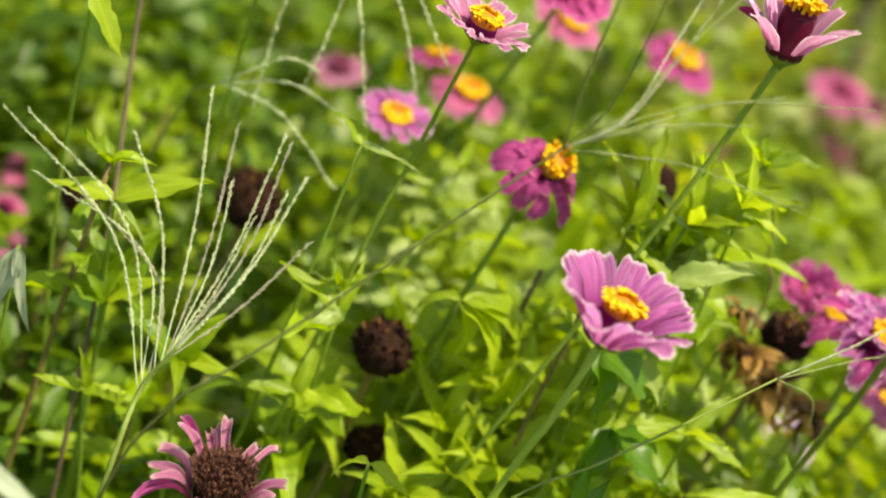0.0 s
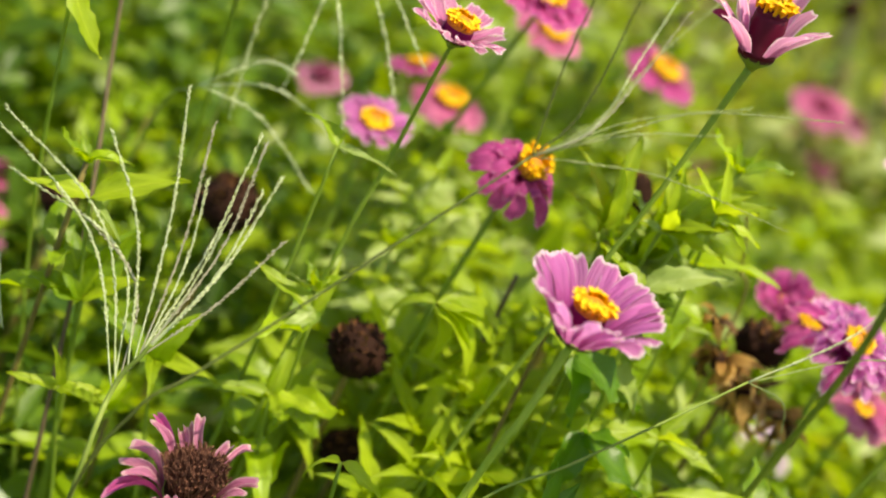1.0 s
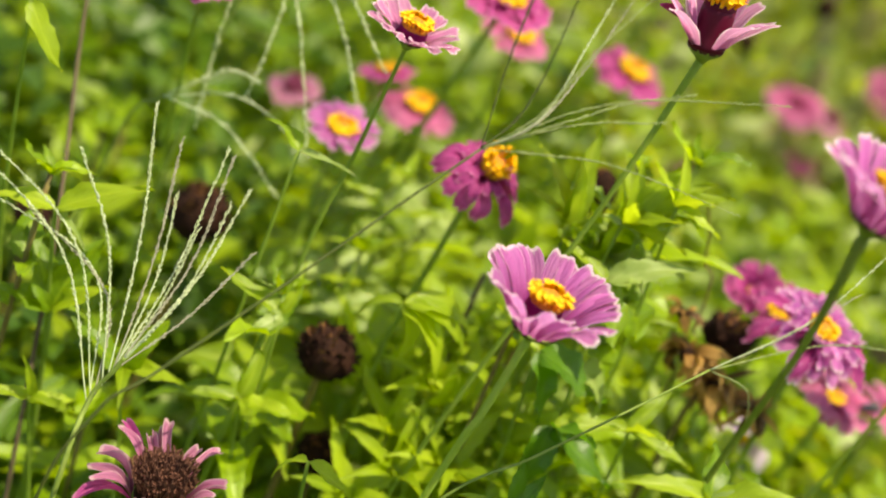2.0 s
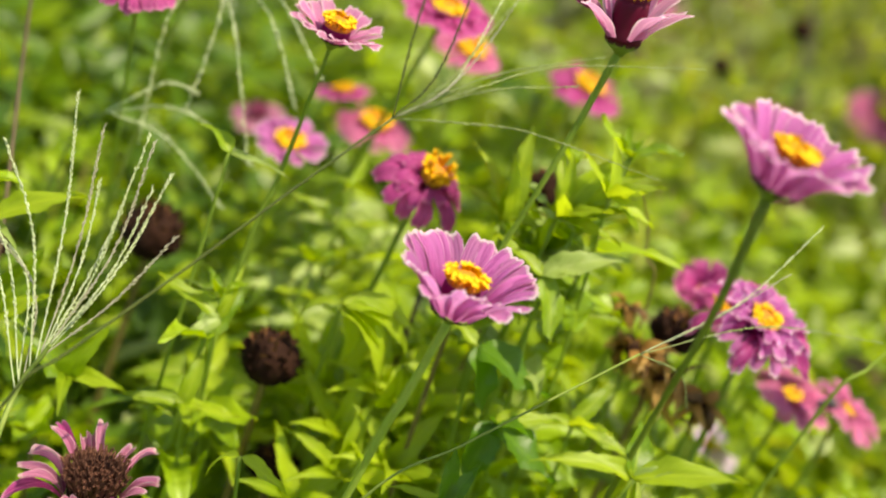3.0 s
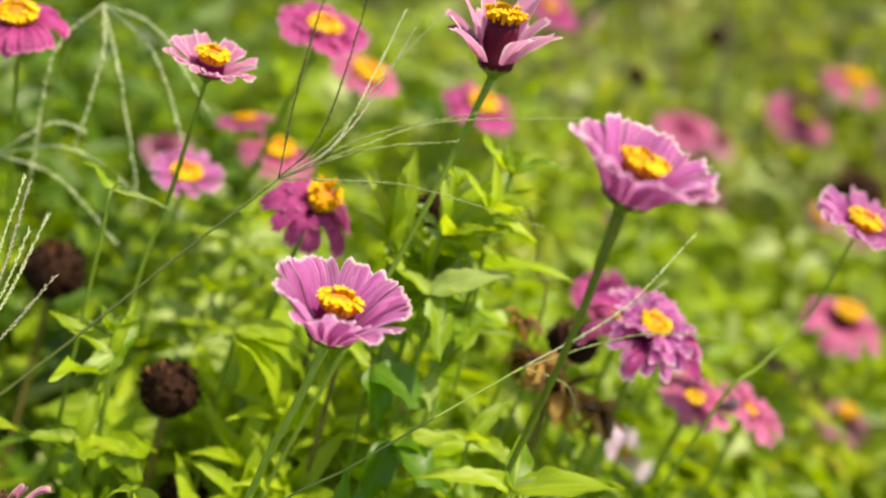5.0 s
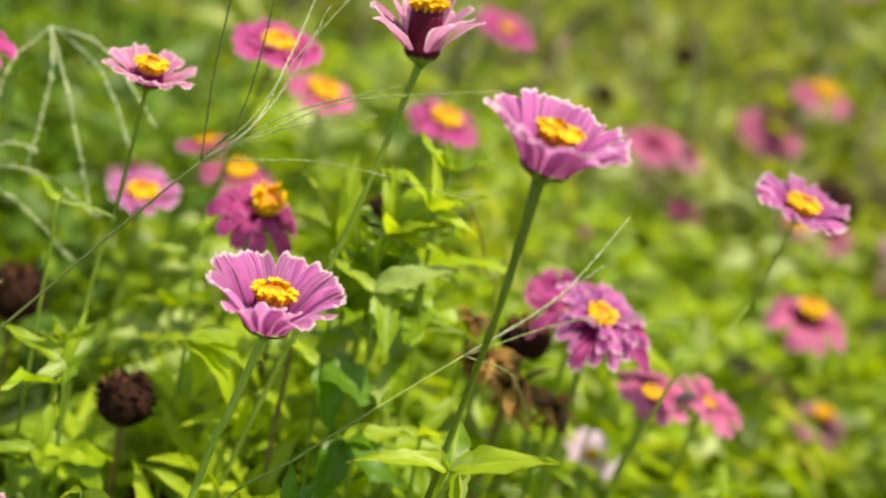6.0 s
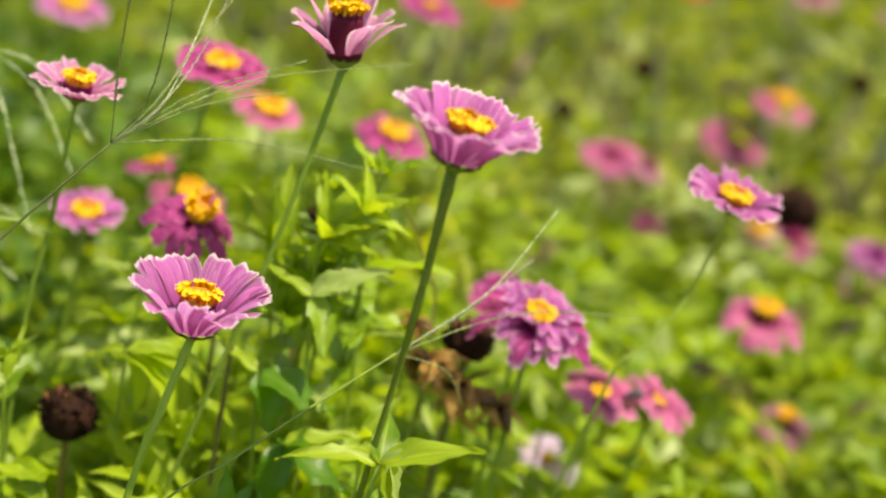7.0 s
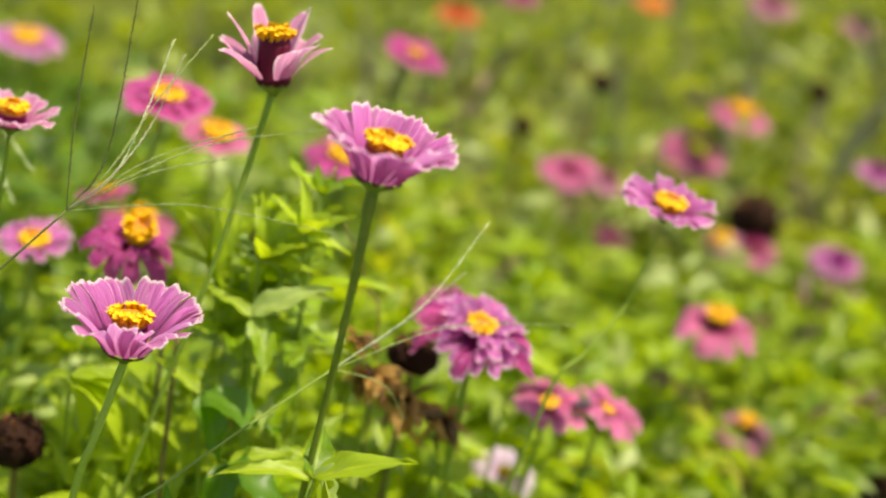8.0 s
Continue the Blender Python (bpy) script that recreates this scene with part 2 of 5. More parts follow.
def tube(bm, points, r0, r1, sides=7, steps=6, knobbly=0.0, swell=1.0):
    run = glide(points, steps)
    rings = []
    for i, p in enumerate(run):
        d = (run[min(i + 1, len(run) - 1)] - run[max(i - 1, 0)]).normalized()
        a = d.orthogonal().normalized() if not rings else (rings[-1][1] - d * rings[-1][1].dot(d)).normalized()
        b = d.cross(a)
        r = (r0 + (r1 - r0) * (i / (len(run) - 1)) ** swell) * (1 + knobbly * (rng.random() - 0.5))
        rings.append(([bm.verts.new(p + r * (a * math.cos(t) + b * math.sin(t))) for t in (2 * math.pi * k / sides for k in range(sides))], a))
    for (u, _), (v, _) in zip(rings, rings[1:]):
        for k in range(sides):
            bm.faces.new((u[k], u[(k + 1) % sides], v[(k + 1) % sides], v[k]))
    bm.faces.new(rings[0][0][::-1])
    bm.faces.new(rings[-1][0])
    return run


def sheet(bm, uvl, fn, nu, nv, slot=0, flip=False):
    """A grid of fn(u, v) with its uv."""
    g = [[bm.verts.new(fn(i / nu, j / nv)) for j in range(nv + 1)] for i in range(nu + 1)]
    for i in range(nu):
        for j in range(nv):
            q = [(i, j), (i + 1, j), (i + 1, j + 1), (i, j + 1)]
            if flip:
                q = q[::-1]
            f = bm.faces.new([g[a][b] for a, b in q])
            f.material_index = slot
            for lp, (a, b) in zip(f.loops, q):
                lp[uvl].uv = (a / nu, b / nv)
    return g


def petal_mesh(length, width, rise, curl, trough, notch, mats, seed, narrow=0.35, point=0.0):
    """A ray floret along +x: rises by `rise`, tip curls by `curl`, edges turned up by `trough`."""
    r = random.Random(seed)
    lean, wav, skew = r.uniform(-0.12, 0.12), r.uniform(0, 6), r.uniform(-0.15, 0.15)
    teeth = r.choice((5.0, 6.3, 7.5))

    def at(u, v):
        s = 2 * v - 1
        w = width * (narrow + (1 - narrow) * math.sin(min(1.0, u * 1.2) * math.pi / 2)) * (1 - 0.10 * max(0, (u - 0.75) / 0.25) ** 2) * (1 - point * max(0, u - 0.35) ** 1.5 * 1.7)
        end = 1 - notch * 0.24 * (0.5 + 0.5 * math.cos(s * teeth + wav)) * max(0, u - 0.7) / 0.3 - 0.06 * s ** 4 * u
        x = length * u * end
        ang = rise + curl * u * u
        z = x * math.sin(ang) + trough * w * s * s * 0.5 + 0.0006 * math.sin(u * 9 + wav) * s + 0.05 * w * math.cos(3 * math.pi * s) * min(1.0, u * 3)
        return Vector((x * math.cos(ang), 0.5 * w * s + lean * x * u + skew * z * u, z))

    bm = bmesh.new()
    uvl = bm.loops.layers.uv.new("UVMap")
    sheet(bm, uvl, at, 8, 8, 0)
    return link_mesh("petal", bm, mats)


def leaf_bm(bm, uvl, length, width, fold, droop, r, nu=7, nv=4, slim=0.5, m=None, slot=0):
    wav, tw = r.uniform(0, 6), r.uniform(-0.5, 0.5)
    bend = r.uniform(-0.25, 0.25)

    def at(u, v):
        s = 2 * v - 1
        w = width * (math.sin(math.pi * u ** slim) ** 0.85 if 0 < u < 1 else 0.0) + 0.0008
        ang = droop * u
        x = length * u * math.cos(ang * 0.6)
        w *= 1 + 0.07 * math.sin(u * 34 + wav)
        z = -length * u * math.sin(ang * 0.6) + fold * abs(s) ** 1.5 * w * 0.5 + 0.13 * width * math.sin(u * 10 + wav + 2.4 * s) * abs(s) + 0.06 * width * math.sin(u * 23 + wav * 3) * s * s
        y = 0.5 * w * s
        z += tw * y * u
        p = Vector((x, y + bend * length * u * u, z))
        return m @ p if m else p

    sheet(bm, uvl, at, nu, nv, slot)


def leaf_mesh(length, width, fold, droop, seed, slim=0.5, mat=None):
    bm = bmesh.new()
    uvl = bm.loops.layers.uv.new("UVMap")
    leaf_bm(bm, uvl, length, width, fold, droop, random.Random(seed), 12, 6, slim)
    return link_mesh("leaf", bm, mat or LEAF)


def aim(at, along, up=(0, 0, 1)):
    """The pose whose x axis runs along `along` and whose z axis is nearest to up."""
    x = Vector(along).normalized()
    z = Vector(up) - x * Vector(up).dot(x)
    z = z.normalized() if z.length > 1e-4 else x.orthogonal().normalized()
    y = z.cross(x)
    m = Matrix((x, y, z)).transposed().to_4x4()
    m.translation = Vector(at)
    return m


def facing(at, normal, spin=0.0):
    """The pose whose z axis is normal."""
    z = Vector(normal).normalized()
    x = (Vector((1, 0, 0)) - z * z.x).normalized()
    m = Matrix((x, z.cross(x), z)).transposed().to_4x4()
    m.translation = Vector(at)
    return m @ Matrix.Rotation(spin, 4, "Z")


# ---- flower heads ----
def calyx_bm(r, h, rows=3, per=11):
    """A cup of overlapping scales over a rounded base."""
    bm = bmesh.new()
    prof = [(0.24, -h * 1.9), (0.40, -h * 1.35), (0.66, -h * 0.95), (0.90, -h * 0.6), (1.0, -h * 0.25), (0.96, 0.0), (0.5, 0.02 * h)]
    sides = 14
    rings = [[bm.verts.new((r * k * math.cos(a), r * k * math.sin(a), z)) for a in (2 * math.pi * i / sides for i in range(sides))] for k, z in prof]
    for u, v in zip(rings, rings[1:]):
        for i in range(sides):
            bm.faces.new((u[i], u[(i + 1) % sides], v[(i + 1) % sides], v[i]))
    bm.faces.new(rings[-1])
    bm.faces.new(rings[0][::-1])
    for row in range(rows):
        z0 = -h * (0.92 - 0.28 * row)
        rr = r * (0.70, 0.90, 1.0)[row]
        for i in range(per):
            a = 2 * math.pi * (i + 0.5 * row) / per
            d, s = Vector((math.cos(a), math.sin(a), 0)), Vector((-math.sin(a), math.cos(a), 0))
            w, t = r * 0.30, h * 0.5
            q = [d * rr - s * w * 0.6 + Vector((0, 0, z0)), d * rr + s * w * 0.6 + Vector((0, 0, z0)),
                 d * (rr * 1.07) + s * w + Vector((0, 0, z0 + t * 0.7)), d * (rr * 1.08) + Vector((0, 0, z0 + t)), d * (rr * 1.07) - s * w + Vector((0, 0, z0 + t * 0.7))]
            f = bm.faces.new([bm.verts.new(p) for p in q])
            f.material_index = 1 if row == 2 else 0
    return bm


def disc_bm(r, h, heart=0.45):
    """The domed heart of the flower."""
    bm = bmesh.new()
    prof = [(1.0, -0.35 * h), (0.98, 0.35 * h), (0.8, 0.8 * h), (0.5, h), (heart * 0.5, 0.93 * h)]
    sides = 16
    rings = [[bm.verts.new((r * k * math.cos(a), r * k * math.sin(a), z + 0.05 * h * math.sin(5 * a))) for a in (2 * math.pi * i / sides for i in range(sides))] for k, z in prof]
    for u, v in zip(rings, rings[1:]):
        for i in range(sides):
            bm.faces.new((u[i], u[(i + 1) % sides], v[(i + 1) % sides], v[i]))
    bm.faces.new(rings[-1])
    bm.faces.new(rings[0][::-1])
    return bm


def floret_bm(r, h, count, seed, inner=0.45, slim=1.0, tall=1.0):
    """Small open tube florets with five turned-out lobes, in rings on the heart."""
    bm = bmesh.new()
    rr = random.Random(seed)
    for i in range(count):
        a = i * 2.399963
        k = inner + (1.02 - inner) * math.sqrt((i + 0.5) / count)
        base = Vector((r * k * math.cos(a), r * k * math.sin(a), h * (1.0 - 0.45 * k * k)))
        up = Vector((0.45 * k * math.cos(a) + rr.uniform(-0.25, 0.25), 0.45 * k * math.sin(a) + rr.uniform(-0.25, 0.25), 1)).normalized()
        m = facing(base, up, rr.uniform(0, 6))
        s = r * rr.uniform(0.15, 0.23) * slim
        hh = h * rr.uniform(0.45, 0.95) * tall
        low = [bm.verts.new(m @ Vector((0.45 * s * math.cos(t), 0.45 * s * math.sin(t), -0.3 * hh))) for t in (2 * math.pi * j / 5 for j in range(5))]
        top = [bm.verts.new(m @ Vector((0.75 * s * math.cos(t), 0.75 * s * math.sin(t), 0.75 * hh))) for t in (2 * math.pi * j / 5 for j in range(5))]
        tip = [bm.verts.new(m @ Vector((1.45 * s * math.cos(t), 1.45 * s * math.sin(t), 0.9 * hh))) for t in (2 * math.pi * (j + 0.5) / 5 for j in range(5))]
        mid = bm.verts.new(m @ Vector((0, 0, 0.55 * hh)))
        for j in range(5):
            n = (j + 1) % 5
            bm.faces.new((low[j], low[n], top[n], top[j]))
            bm.faces.new((top[j], top[n], tip[j]))
            bm.faces.new((top[n], top[j], mid))
    return bm


def flower_head(parent, m, r, mats, seed, petals=20, rise=0.55, curl=-0.2, trough=0.35, notch=0.25, wide=0.36, disc=0.34,
                rows=1, row_step=0.22, attach=0.62, raise_disc=0.0, cone=None, loose=1.0, dome=0.55, gaps=(), hearts=(DISC_DARK, YELLOW), florets=34, jitter=0.07, calyx=0.30, narrow=0.35, accent=None, point=0.0, step=0.26, cup=0.62, slim=1.0, tall=1.0, inner=0.45, vary=0.0):
    """Head with calyx, ray petals and yellow heart; r is the reach of the petals."""
    rr = random.Random(seed)
    rc = r * calyx
    head = part("flower_head", calyx_bm(rc, rc * cup), [CALYX, CALYX_DARK], parent)
    head.matrix_basis = m
    dark_kinds = {}
    for row in range(rows):
        reach = r * (1 - step * row)
        kinds = [petal_mesh((reach - rc * attach) / max(0.45, math.cos(rise + row_step * row + curl * 0.7)) * rr.uniform(0.94 - vary, 1.02), reach * wide, rise + row_step * row + rr.uniform(-0.05, 0.05),
                            curl + rr.uniform(-0.12, 0.12), trough * rr.uniform(0.5, 1.5), notch, mats[:1], seed * 31 + k + 7 * row, narrow, point) for k in range(5)]
        count = petals - 3 * row
        for i in range(count):
            if (row, i) in gaps:
                continue
            a = 2 * math.pi * (i + 0.4 * row) / count + rr.uniform(-jitter, jitter)
            p = part("petal", kinds[rr.randrange(5)], None, head)
            if accent and i in accent[1]:
                p.data = dark_kinds.setdefault((row, i % 2), petal_mesh(reach * 0.95, reach * wide, rise, curl - 0.2, trough, notch, [accent[0]], seed + i, narrow, point))
            p.matrix_basis = (Matrix.Rotation(a, 4, "Z") @ Matrix.Translation((rc * (attach - 0.12 * row), 0, rc * (0.02 + 0.16 * row) - 0.0006 * (i % 2)))
                              @ Matrix.Rotation(loose * rr.uniform(-0.16, 0.16), 4, "X") @ Matrix.Rotation(loose * rr.uniform(-0.10, 0.10), 4, "Y"))
    if not disc:
        disc, hearts, florets, raise_disc, dome = 0.30, (mats[0], mats[0]), 26, rc * 0.3, 0.8
    if disc:
        d = part("disc", disc_bm(r * disc * 0.92, r * disc * dome), hearts[0], head)
        d.matrix_basis = Matrix.Translation((0, 0, rc * 0.1 + raise_disc))
        if cone:
            bm = bmesh.new()
            tube(bm, [(0, 0, 0.0), (0, 0, raise_disc * 0.5), (0, 0, raise_disc + 0.001)], r * disc * 1.05, r * disc * 0.92, 16, 5, 0.05)
            part("cone", bm, cone, head, "wine-red cone of bracts")
        if florets:
            part("disc_crown", floret_bm(r * disc, r * disc * dome, florets, seed, inner, slim, tall), hearts[1], d)
    return head


def stem_to(parent, points, r0=0.0026, r1=0.0019, mat=None, name="stem", label="", swell=1.0):
    bm = bmesh.new()
    tube(bm, points, r0, r1, 8, 7, 0.10, swell)
    return part(name, bm, mat or STEM, parent, label)


LEAVES = [leaf_mesh(1, w, f, d, k, s) for k, (w, f, d, s) in enumerate(
    [(0.40, 0.35, 0.5, 0.6), (0.34, 0.55, 0.9, 0.55), (0.44, 0.25, 0.2, 0.62), (0.30, 0.7, 1.2, 0.5), (0.38, 0.45, -0.3, 0.58), (0.24, 0.5, 0.7, 0.5)])]
PALE_LEAVES = [leaf_mesh(1, w, f, d, 40 + k, s, LEAF_PALE) for k, (w, f, d, s) in enumerate([(0.30, 0.4, 0.3, 0.55), (0.36, 0.3, 0.6, 0.6), (0.16, 0.6, 0.2, 0.5)])]
YOUNG_LIT_LEAVES = [leaf_mesh(1, w, f, d, 60 + k, s, LEAF_YOUNG_LIT) for k, (w, f, d, s) in enumerate([(0.28, 0.35, 0.3, 0.58), (0.23, 0.5, 0.6, 0.52), (0.36, 0.25, 0.25, 0.62), (0.20, 0.6, 0.9, 0.5)])]


ARCH_LEAVES = [leaf_mesh(1, w, f, d, 80 + k, s, LEAF_YOUNG_LIT) for k, (w, f, d, s) in enumerate([(0.20, 0.5, 1.9, 0.55), (0.17, 0.7, 2.3, 0.5), (0.24, 0.4, 1.5, 0.55)])]
SHADED_LEAVES = [leaf_mesh(1, w, f, d, 90 + k, s, LEAF_SHADED) for k, (w, f, d, s) in enumerate([(0.52, 0.2, 0.3, 0.62), (0.44, 0.3, 0.6, 0.6), (0.34, 0.4, 0.2, 0.56)])]

BLEACHED_LEAVES = [leaf_mesh(1, w, f, d, 95 + k, s, LEAF_BLEACHED) for k, (w, f, d, s) in enumerate([(0.13, 0.5, 0.4, 0.5), (0.18, 0.4, 0.7, 0.52), (0.10, 0.6, 0.2, 0.5)])]


def leaf_on(parent, at, along, size, up=(0, 0, 1), kind=None, pale=False, slim=1.0):
    pool = (LEAVES, PALE_LEAVES, YOUNG_LIT_LEAVES, ARCH_LEAVES, SHADED_LEAVES, BLEACHED_LEAVES)[int(pale)]
    me = pool[(rng.randrange(len(pool)) if kind is None else kind) % len(pool)]
    ob = part("leaf", me, None, parent)
    ob.matrix_basis = aim(at, along, up) @ Matrix.Diagonal((size, size * slim, size, 1))
    return ob


def pair_on(parent, p, size, turn, lift=0.5, pale=False):
    """Two opposite clasping leaves at a node of a stem."""
    for a in (turn, turn + math.pi + rng.uniform(-0.3, 0.3)):
        d = Vector((math.cos(a), math.sin(a), lift + rng.uniform(-0.2, 0.2)))
        leaf_on(parent, p, d, size * rng.uniform(0.85, 1.15), pale=pale)


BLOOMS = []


def zinnia(label, head_at, normal, r, mats, seed, via=(), base=None, leaves=(), stem=STEM, thick=0.0019, neck_thick=None, group="zinnias in bloom", name="zinnia", **kw):
    """A whole flower: an empty on the ground, stem, leaves and head."""
    h = Vector(head_at)
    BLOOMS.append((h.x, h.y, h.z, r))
    n = Vector(normal).normalized()
    foot = Vector(base) if base else Vector((h.x - (0.13 + 0.14 * math.sin(seed * 1.7)) * h.z, h.y - 0.02 + 0.06 * math.cos(seed * 2), 0))
    t = thing(name, foot, label, "flower", group)
    calyx = kw.get("calyx", 0.30)
    neck = h - n * (r * calyx * 0.6)
    pts = [Vector((0, 0, -0.01))] + [Vector(p) - foot for p in via] + [neck - foot]
    if not via:
        pts.insert(1, (neck - foot) * 0.5 + Vector((-0.02, 0, 0.02)))
    stem_to(t, pts, thick * 1.25, neck_thick or thick * 0.85, stem, swell=6.0 if neck_thick else 1.0)
    flower_head(t, facing(h - foot, n, seed * 0.7), r, mats, seed, **kw)
    run = glide(pts, 10)
    if not base and not leaves:
        leaves = [(h.z - 0.075 - 0.036 * k, 0.026 + 0.004 * k, seed + 1.57 * k) for k in range(7)]
    for z, size, turn in leaves:
        p = min(run, key=lambda q: abs(q.z - z))
        pair_on(t, p, size, turn)
    return t


PINKS, ROSES, MAGENTAS = [PINK, PINK_BACK], [ROSE, ROSE_BACK], [MAGENTA, MAGENTA_BACK]


# ---- ground ----
def ground_sheet():
    bm = bmesh.new()
    bmesh.ops.create_grid(bm, x_segments=60, y_segments=60, size=3.0)
    for v in bm.verts:
        v.co.z = 0.018 * noise.noise(v.co * 3.1) - 0.012
    outer = [(-600, -600), (600, -600), (600, 600), (-600, 600)]
    inner = [(-3, -3), (3, -3), (3, 3), (-3, 3)]
    bm.verts.ensure_lookup_table()
    edge = {}
    for v in bm.verts:
        edge[(round(v.co.x, 3), round(v.co.y, 3))] = v
    o = [bm.verts.new((x, y, -0.012)) for x, y in outer]
    step = [round(-3 + 6 * i / 60, 3) for i in range(61)]
    rims = [[edge[(x, -3.0)] for x in step], [edge[(3.0, y)] for y in step], [edge[(x, 3.0)] for x in step[::-1]], [edge[(-3.0, y)] for y in step[::-1]]]
    for k, rim in enumerate(rims):
        for v in rim:
            v.co.z = -0.012
        f = bm.faces.new([o[k], o[(k + 1) % 4]] + rim[::-1])
        f.material_index = 1
    bmesh.ops.triangulate(bm, faces=[f for f in bm.faces if len(f.verts) > 4])
    ob = new("ground", link_mesh("ground", bm, [FIELD, FIELD]))
    tagged(ob, "dark soil under the plants, green field beyond", "ground", kind="structure")


ground_sheet()


# ---- the main flowers ----
zinnia("lilac-pink zinnia with cupped petals and a yellow heart", (0.139, 0.396, 0.6180), (0.12, -0.02, 0.99), 0.0285, PINKS, 3,
       via=[(0.06, 0.365, 0.30), (0.117, 0.379, 0.542), (0.128, 0.383, 0.580)], base=(0.02, 0.36, 0), stem=STEM_PALE, thick=0.0013, neck_thick=0.0019, petals=20, rise=0.98, curl=-0.18, disc=0.29, notch=0.14, raise_disc=0.0112, cone=MAGENTA,
       wide=0.42, narrow=0.32, trough=0.50, calyx=0.34, cup=0.32, attach=1.0, jitter=0.05, loose=0.5)
tall_bloom = zinnia("tall lilac-pink zinnia, wide open, on a thick green stem", (0.237, 0.367, 0.7095), (0.20, -0.03, 0.98), 0.0277, PINKS, 5,
       via=[(0.17, 0.37, 0.30), (0.216, 0.367, 0.571), (0.229, 0.361, 0.653)], base=(0.13, 0.37, 0), stem=STEM_OLIVE, petals=25, rise=0.94, curl=-0.18, disc=0.30, notch=0.12, thick=0.0011, neck_thick=0.0025, raise_disc=0.0105, cone=MAGENTA,
       wide=0.37, narrow=0.32, trough=0.50, calyx=0.34, cup=0.36, attach=1.0, jitter=0.05, loose=0.5)
cone_bloom = zinnia("pink and wine-red zinnia with a tall cone of yellow florets", (0.189, 0.499, 0.7165), (-0.01, 0.02, 1.0), 0.0270, [PINK_BACK, ROSE_BACK], 8,
       via=[(0.10, 0.47, 0.42), (0.166, 0.489, 0.630)], base=(0.0, 0.45, 0), petals=11, rise=0.92, curl=-0.16, disc=0.30, raise_disc=0.0175, cone=WINE, rows=2, row_step=0.32, attach=0.9, thick=0.0010, neck_thick=0.0020,
       hearts=(WINE, YELLOW), florets=40, dome=0.75, calyx=0.28, cup=0.5, gaps=((0, 9), (1, 7), (1, 6), (1, 0)), jitter=0.16, wide=0.46, accent=(WINE, (4,)), point=0.55, notch=0.1, step=0.14, loose=1.3)
zinnia("small pink zinnia with streaked petals and a yellow heart", (0.062, 0.508, 0.684), (0.14, -0.08, 0.98), 0.0222, [PINK_BACK, ROSE_BACK], 11,
       via=[(0.01, 0.50, 0.30), (0.037, 0.505, 0.547), (0.050, 0.511, 0.615)], base=(-0.02, 0.49, 0), thick=0.0012, petals=22, rise=0.55, curl=-0.1, disc=0.32, notch=0.3, wide=0.36, jitter=0.06, loose=0.7, raise_disc=0.005, cone=MAGENTA, calyx=0.30, cup=0.45, attach=0.95)
ragged_bloom = zinnia("ragged magenta zinnia with drooping petals", (0.116, 0.545, 0.611), (0.34, -0.34, 0.86), 0.0290, [MAGENTA, ROSE_BACK], 13,
       petals=16, rise=0.38, curl=-0.75, disc=0.26, dome=0.9, jitter=0.3, vary=0.15, gaps=((0, 6), (1, 4), (1, 5)), rows=3, row_step=0.30, step=0.18, notch=0.45, raise_disc=0.006, cone=WINE, wide=0.32, loose=2.0, tall=1.5, florets=28)
zinnia("pink zinnia behind the grass, yellow heart", (0.039, 0.641, 0.577), (0.12, -0.22, 0.95), 0.0230, PINKS, 17, petals=21, wide=0.32, rise=0.35)
zinnia("rose-pink zinnia with an orange heart", (0.082, 0.749, 0.562), (0.08, -0.16, 0.98), 0.0270, ROSES, 19, petals=21, wide=0.32, rise=0.10, curl=-0.35, disc=0.34)
zinnia("rose-pink zinnia leaning on its neighbour", (0.056, 0.765, 0.574), (-0.2, 0.1, 0.97), 0.0200, [MAGENTA, ROSE_BACK], 20, petals=14, rise=0.15)
leaning_bloom = zinnia("magenta-pink zinnia with an orange-yellow heart", (0.215, 0.808, 0.602), (0.22, -0.22, 0.93), 0.0290, [MAGENTA, PINK_BACK], 23, petals=21, wide=0.32, rise=0.18, curl=-0.3)
zinnia("rose zinnia nodding outwards, orange heart", (0.130, 0.768, 0.620), (0.25, -0.25, 0.92), 0.0250, ROSES, 29, petals=21, wide=0.32, rise=0.22, curl=-0.25, disc=0.38)
layered_bloom = zinnia("large lilac zinnia with layered petals", (0.108, 0.668, 0.668), (0.15, -0.25, 0.95), 0.0290, [MAGENTA, PINK_BACK], 31, petals=20, rise=0.25, rows=2, disc=0.30)
zinnia("magenta zinnia standing among grass", (-0.041, 0.561, 0.676), (0.02, -0.30, 0.95), 0.0250, [MAGENTA, ROSE_BACK], 37, base=(-0.05, 0.80, 0), thick=0.0013, petals=21, wide=0.32, rise=0.15, curl=-0.5)
zinnia("lilac zinnia in the far rows, orange heart", (-0.074, 1.068, 0.618), (0.1, -0.22, 0.95), 0.0330, PINKS, 41, petals=21, wide=0.32, rise=0.2)
zinnia("double lilac zinnia with pale crumpled lower petals", (0.299, 0.528, 0.580), (0.14, -0.40, 0.90), 0.0325, PINKS, 43, petals=21, rise=0.34, curl=-0.34, rows=4, row_step=0.24, disc=0.21, raise_disc=0.008, cone=MAGENTA,
       jitter=0.26, notch=0.5, wide=0.27, vary=0.15, step=0.15, loose=2.2, trough=1.0, calyx=0.34, accent=(MAGENTA, (3, 8, 13, 16)))
zinnia("magenta zinnia pressed against a larger one", (0.300, 0.592, 0.562), (-0.1, -0.5, 0.85), 0.0200, [MAGENTA, PINK_BACK], 47, petals=16, rise=0.2, rows=2, jitter=0.2)
